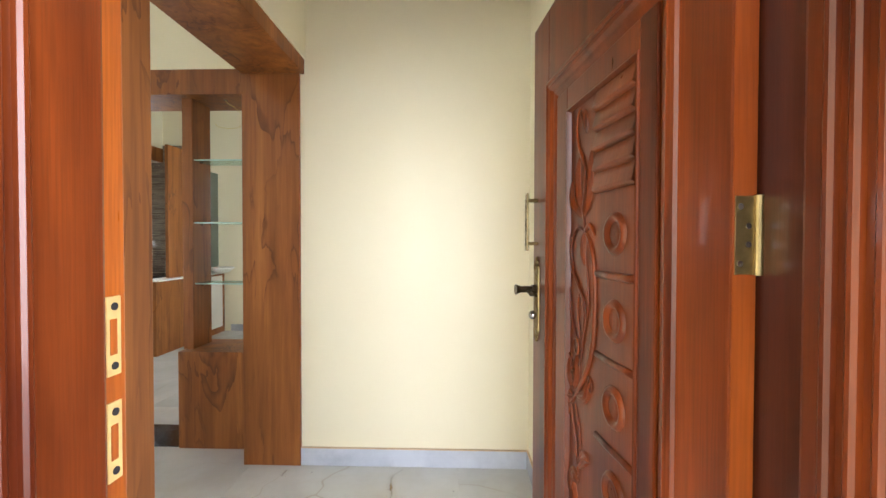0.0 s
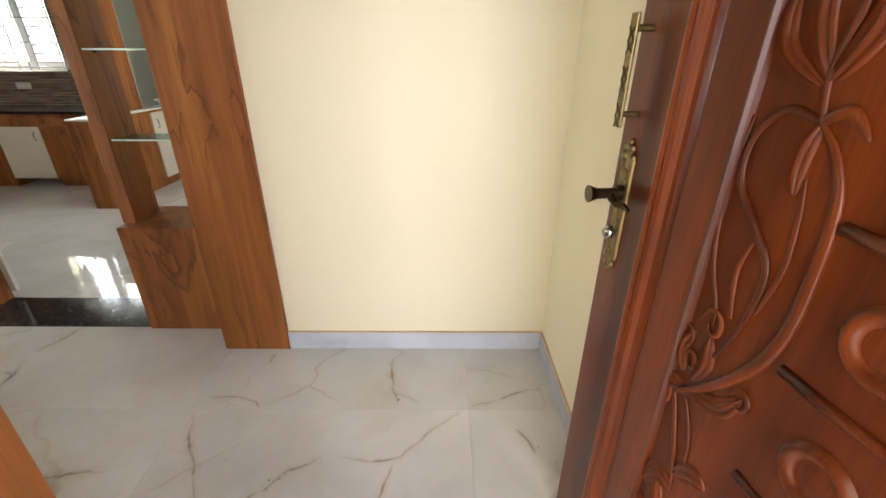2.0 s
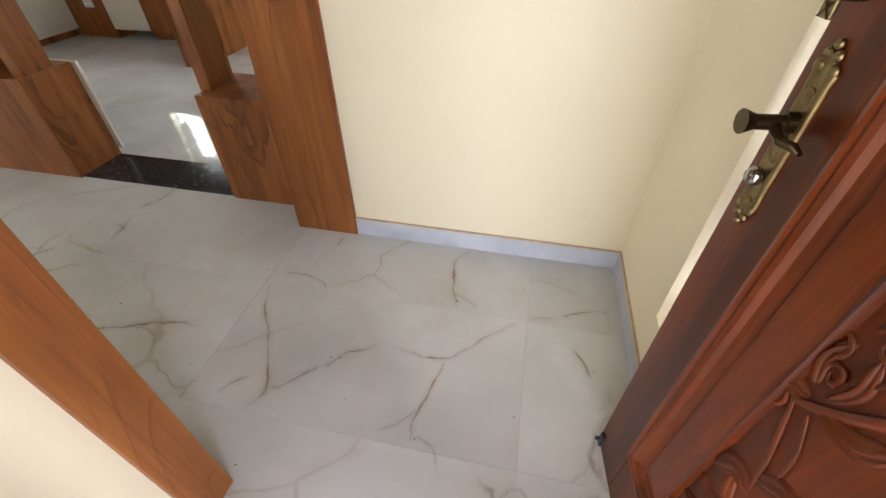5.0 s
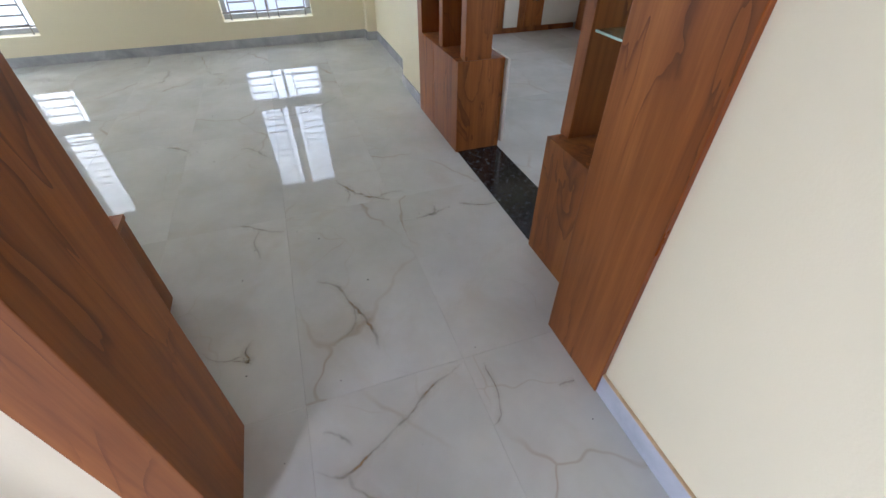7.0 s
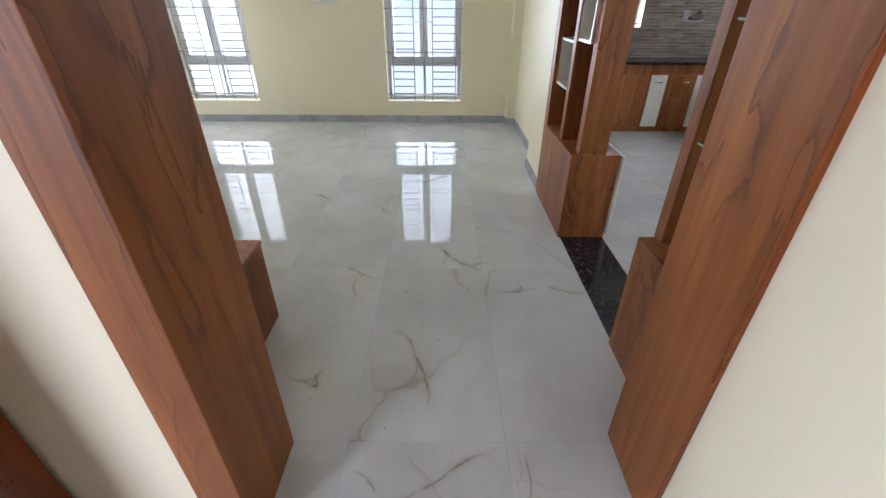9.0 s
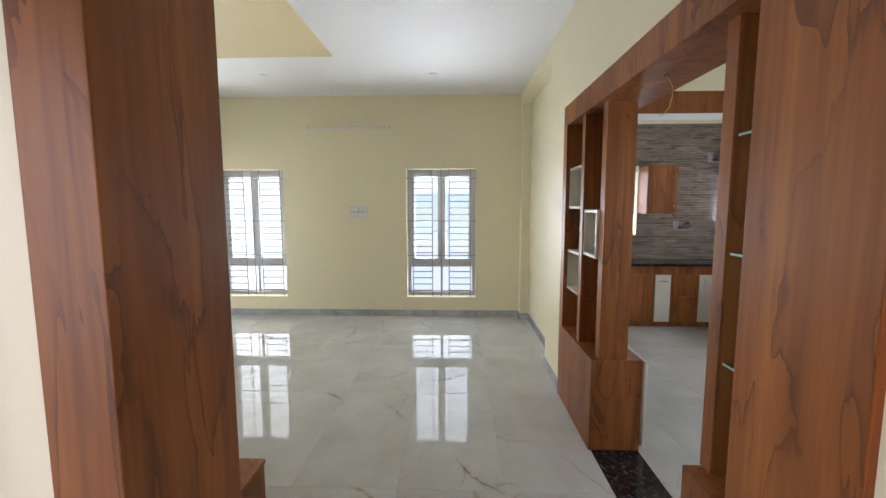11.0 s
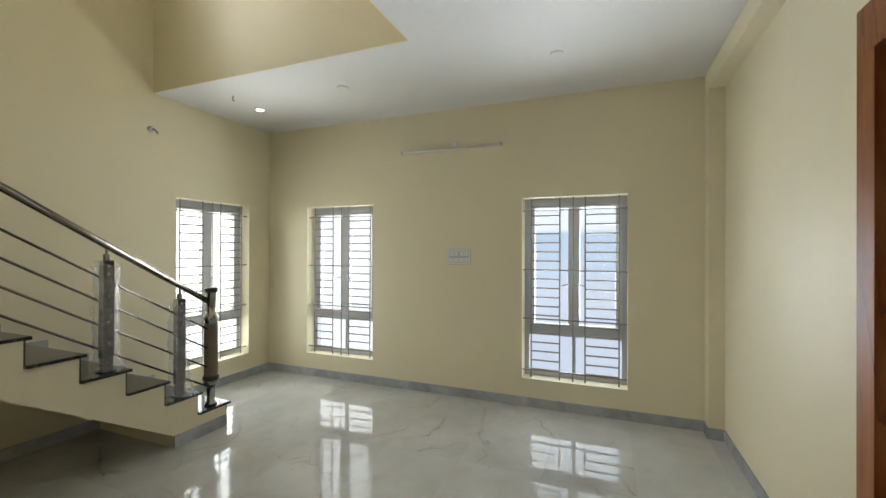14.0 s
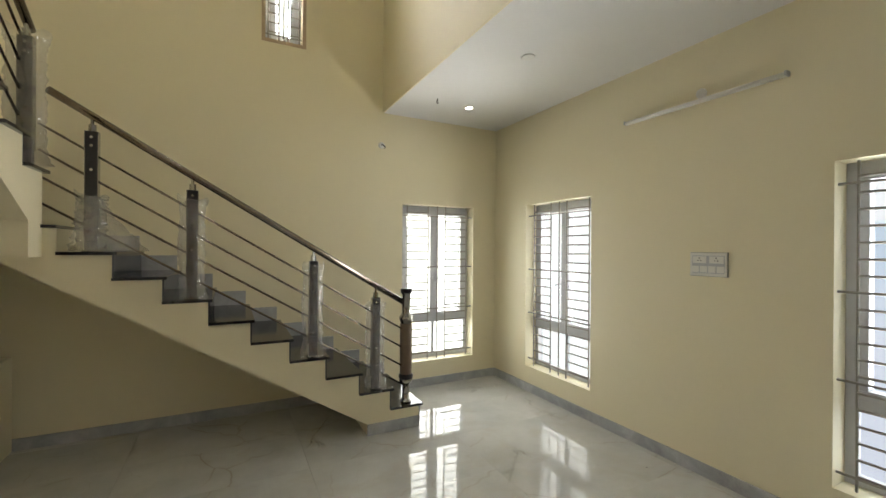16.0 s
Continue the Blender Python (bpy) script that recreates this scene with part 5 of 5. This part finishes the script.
def vein_stain(name, colour, strength):
    """Mineral stain that is darkest along a wandering line and fades out to the edges and the ends of its strip."""
    m = bpy.data.materials.new(name)
    m.use_nodes = True
    t = m.node_tree
    b = t.nodes["Principled BSDF"]
    b.inputs["Roughness"].default_value, b.inputs["Specular IOR Level"].default_value = 0.03, 0.30
    uv = t.nodes.new("ShaderNodeUVMap")
    uv.uv_map = "run"
    xy = t.nodes.new("ShaderNodeSeparateXYZ")
    t.links.new(uv.outputs[0], xy.inputs[0])
    at = where(t, (1, 1, 1))
    sway = maths(t, "MULTIPLY_ADD", noise_of(t, at, 10, 5, 0.6), 1.5, -0.75)
    d = maths(t, "ABSOLUTE", maths(t, "ADD", maths(t, "MULTIPLY_ADD", xy.outputs[0], 2.0, -1.0), sway))
    patch = ramp(t, noise_of(t, at, 7, 4, 0.65), [(0.34, (0.12, 0.12, 0.12)), (0.62, (1, 1, 1))])
    core = ramp(t, d, [(0.0, (1, 1, 1)), (0.05, (0.8, 0.8, 0.8)), (0.14, (0.12, 0.12, 0.12)), (0.24, (0, 0, 0))])
    halo = ramp(t, d, [(0.0, (1, 1, 1)), (0.3, (0.45, 0.45, 0.45)), (0.85, (0, 0, 0))])
    edge = ramp(t, maths(t, "ABSOLUTE", maths(t, "MULTIPLY_ADD", xy.outputs[0], 2.0, -1.0)), [(0.7, (1, 1, 1)), (1.0, (0, 0, 0))])
    a = maths(t, "ADD", maths(t, "MULTIPLY", core, 0.52), maths(t, "MULTIPLY", halo, 0.26))
    a = maths(t, "MULTIPLY", maths(t, "MULTIPLY", a, patch), maths(t, "MULTIPLY", edge, xy.outputs[1]))
    t.links.new(mix(t, core, tuple(min(1, v * 1.45) for v in colour), colour), b.inputs["Base Color"])
    mx = t.nodes.new("ShaderNodeMixShader")
    t.links.new(maths(t, "MULTIPLY", a, strength), mx.inputs[0])
    t.links.new(t.nodes.new("ShaderNodeBsdfTransparent").outputs[0], mx.inputs[1])
    t.links.new(b.outputs[0], mx.inputs[2])
    t.links.new(mx.outputs[0], t.nodes["Material Output"].inputs[0])
    return m


M_VEIN, M_FAINT = vein_stain("brown_vein", (0.45, 0.30, 0.145), 0.95), vein_stain("pale_vein", (0.33, 0.245, 0.15), 0.6)
vein_rng = random.Random(3)


def vein_strip(line, half, mat, z):
    bm = bmesh.new()
    run = bm.loops.layers.uv.new("run")
    n = len(line) - 1
    rows = []
    for k, p in enumerate(line):
        way = (line[min(k + 1, n)] - line[max(k - 1, 0)]).normalized()
        out = Vector((-way.y, way.x, 0)) * half
        rows.append((bm.verts.new(p + out + Vector((0, 0, z))), bm.verts.new(p - out + Vector((0, 0, z)))))
    fade = [min(1.0, 0.15 + 3.2 * min(k, n - k) / n) if 0 < k < n else 0.0 for k in range(n + 1)]
    for k in range(n):
        f = bm.faces.new((rows[k][0], rows[k][1], rows[k + 1][1], rows[k + 1][0]))
        for loop, uv in zip(f.loops, ((0, fade[k]), (1, fade[k]), (1, fade[k + 1]), (0, fade[k + 1]))):
            loop[run].uv = uv
    part("vein", bm, mat, floor_tiles)


def vein(points, wide=0.0045, bold=True):
    """A brown mineral vein along a line on the floor tiles, with finer veins that leave it."""
    pts = [Vector((x, y, 0)) for x, y in points]
    line = []
    for k in range(len(pts) - 1):
        a, b, c, d = pts[max(k - 1, 0)], pts[k], pts[k + 1], pts[min(k + 2, len(pts) - 1)]
        for j in range(8):
            u = j / 8
            line.append(0.5 * ((2 * b) + (c - a) * u + (2 * a - 5 * b + 4 * c - d) * u * u + (3 * b - a - 3 * c + d) * u ** 3))
    line.append(pts[-1])
    step = 0.00004 * len(strips_laid)
    strips_laid.append(1)
    vein_strip(line, wide * 6.5, M_VEIN if bold else M_FAINT, 0.0002 + step)
    for k in range(vein_rng.choice((0, 1, 1, 2)) if len(line) > 16 else 0):
        at = vein_rng.randrange(3, len(line) - 3)
        way = (line[at + 1] - line[at - 1]).normalized()
        turn = vein_rng.choice((-1, 1)) * vein_rng.uniform(0.4, 0.9)
        way = Vector((way.x * math.cos(turn) - way.y * math.sin(turn), way.x * math.sin(turn) + way.y * math.cos(turn), 0))
        side = Vector((-way.y, way.x, 0)) * vein_rng.uniform(-0.05, 0.05)
        length = vein_rng.uniform(0.12, 0.30)
        twig = [line[at] + way * length * q / 8 + side * math.sin(math.pi * q / 8) for q in range(9)]
        if all(-0.78 < p.x < 0.5 and p.y < Y_FOYER - 0.02 or -5.9 < p.x < -1.15 and p.y < 2.80 for p in (twig[0], twig[-1])):
            step = 0.00004 * len(strips_laid)
            strips_laid.append(1)
            vein_strip(twig, wide * 4.5, M_FAINT, 0.0002 + step)


strips_laid = []
vein([(-0.865, 1.633), (-0.823, 1.732), (-0.92, 1.914), (-1.014, 2.067), (-1.089, 2.23)], 0.006)
vein([(-0.823, 1.732), (-0.747, 1.784), (-0.677, 1.85), (-0.586, 1.928), (-0.466, 2.005)], 0.007)
vein([(-0.42, 2.013), (-0.326, 1.989), (-0.192, 1.995), (-0.105, 2.065), (-0.047, 2.13), (0.073, 2.23)], 0.005)
vein([(-0.198, 1.982), (-0.222, 1.847), (-0.254, 1.73), (-0.243, 1.641)])
vein([(-0.212, 2.645), (-0.259, 2.524), (-0.241, 2.386), (-0.2, 2.258)], 0.006)
vein([(0.122, 2.26), (0.254, 2.302), (0.374, 2.356), (0.465, 2.368)])
vein([(0.301, 2.142), (0.335, 2.08), (0.361, 2.02)], 0.004)
vein([(-0.988, 1.674), (-0.961, 1.72), (-0.904, 1.765)], 0.006, False)
vein([(-1.066, 2.311), (-0.937, 2.311), (-0.842, 2.28), (-0.811, 2.245)], 0.004)
vein([(-0.878, 2.537), (-0.87, 2.613)], 0.005)
vein([(-1.754, 1.746), (-1.667, 1.828), (-1.48, 1.90), (-1.365, 1.932), (-1.257, 1.93)], 0.006)
vein([(-2.318, 1.342), (-2.303, 1.431), (-2.229, 1.519), (-2.193, 1.621)], 0.007)
vein([(-3.54, 0.749), (-3.493, 0.885), (-3.392, 1.015)], 0.008)
vein([(-3.295, 1.371), (-3.268, 1.448), (-3.033, 1.614)], 0.008)
vein([(-3.818, 1.694), (-3.816, 1.877), (-4.108, 2.207)], 0.008, False)
vein([(-2.641, 1.947), (-2.416, 2.087), (-2.298, 2.237)], 0.008)
vein([(-2.134, 2.613), (-2.078, 2.737), (-2.055, 2.845)], 0.006)
vein([(-2.067, 2.212), (-2.071, 2.363), (-2.118, 2.571)], 0.006, False)
vein([(-1.40, 1.369), (-1.377, 1.433), (-1.438, 1.422), (-1.48, 1.455)], 0.005)
vein([(-3.883, -1.737), (-3.693, -1.418), (-3.576, -1.133)], 0.009)
vein([(-3.30, -1.674), (-3.422, -1.49), (-3.592, -1.382)], 0.008, False)
vein([(-5.072, -0.447), (-4.973, -0.243), (-4.76, -0.128)], 0.012, False)
vein([(-5.456, 0.638), (-5.158, 0.649), (-5.027, 0.614)], 0.012, False)
vein([(-5.385, 1.024), (-5.144, 1.064), (-5.018, 1.237)], 0.012, False)
# Beige dust beside the corner skirting, drawn with the pale vein strips.
vein([(-5.95, -1.72), (-5.62, -1.80), (-5.2, -1.86)], 0.022, False)
vein([(-5.88, -1.3), (-5.78, -1.0), (-5.84, -0.6)], 0.02, False)
vein([(0.42, 1.55), (0.36, 1.75), (0.44, 2.0)], 0.014, False)
vein([(0.20, 1.46), (0.30, 1.52), (0.36, 1.62)], 0.010)
vein([(-0.02, 1.58), (0.08, 1.50), (0.12, 1.42)], 0.009, False)
crumbs = bmesh.new()
for k in range(46):
    near = k < 22
    cx = vein_rng.uniform(-2.2, 0.45) if near else vein_rng.uniform(-5.9, -1.3)
    cy = vein_rng.uniform(1.4, 2.6) if near else vein_rng.uniform(-0.9, 2.7)
    if near and -1.12 < cx < -0.8 and cy < 1.5:
        continue
    r = vein_rng.uniform(0.0015, 0.0038)
    bmesh.ops.create_icosphere(crumbs, subdivisions=1, radius=r, matrix=Matrix.Translation((cx, cy, r * 0.55)) @ Matrix.Diagonal((vein_rng.uniform(0.7, 1.9), vein_rng.uniform(0.7, 1.5), 0.6, 1)))
single("dust_crumbs", crumbs, M_DARK, "small dark crumbs of building dust on the floor", "debris", kind="stuff")
structure("ground", boxed(-60, 60, -60, 60, -0.3, -0.12), material("pale_ground", plain((0.35, 0.33, 0.30)), 0.8), "pale bare ground round the house", "ground")


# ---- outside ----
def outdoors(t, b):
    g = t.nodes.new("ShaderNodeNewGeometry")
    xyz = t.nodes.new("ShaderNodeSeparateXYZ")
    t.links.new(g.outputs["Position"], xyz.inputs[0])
    # Glow painted by position: bleached white above and southwards, bluish at eye height.
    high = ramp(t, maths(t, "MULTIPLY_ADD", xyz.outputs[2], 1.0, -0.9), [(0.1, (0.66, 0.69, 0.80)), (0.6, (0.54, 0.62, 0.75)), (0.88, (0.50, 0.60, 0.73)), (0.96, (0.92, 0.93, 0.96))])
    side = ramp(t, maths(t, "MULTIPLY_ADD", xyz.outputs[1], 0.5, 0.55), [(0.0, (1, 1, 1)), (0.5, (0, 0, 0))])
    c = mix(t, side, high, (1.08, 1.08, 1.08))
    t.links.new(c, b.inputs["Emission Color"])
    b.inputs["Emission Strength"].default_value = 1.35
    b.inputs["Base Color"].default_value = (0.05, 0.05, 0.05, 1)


M_OUT = material("glowing_distance", outdoors, 0.9)
M_OUT2 = glow("glowing_sky", (1, 1, 1), 1.8)
structure("backdrop", boxed(-7.1, -7.0, -3.3, 9, -0.11, 7), M_OUT, "glowing backdrop of bright distance west of the house", "backdrop")
# Self-lit slabs that give the other windows their bleached white.
structure("backdrop", boxed(-6.99, -1.2, -3.2, -3.1, -0.11, 7), M_OUT2, "glowing backdrop of bright sky south of the house", "backdrop")
structure("backdrop", boxed(-6.99, 0, 7.6, 7.7, -0.11, 7), M_OUT2, "glowing backdrop of bright sky north of the house", "backdrop")
# Extended south to keep porch lamp light out of the foyer window.
structure("backdrop", boxed(1.7, 1.8, 0.45, 6, -0.11, 7), M_OUT2, "glowing backdrop of bright sky east of the house", "backdrop")
structure("ledge", boxed(-1.50, -1.0855, Y_SOUTH + 0.013, -1.55, 0, 0.74, bevel=0.004), M_WALL, "low plastered ledge under the stair landing", "ledge")
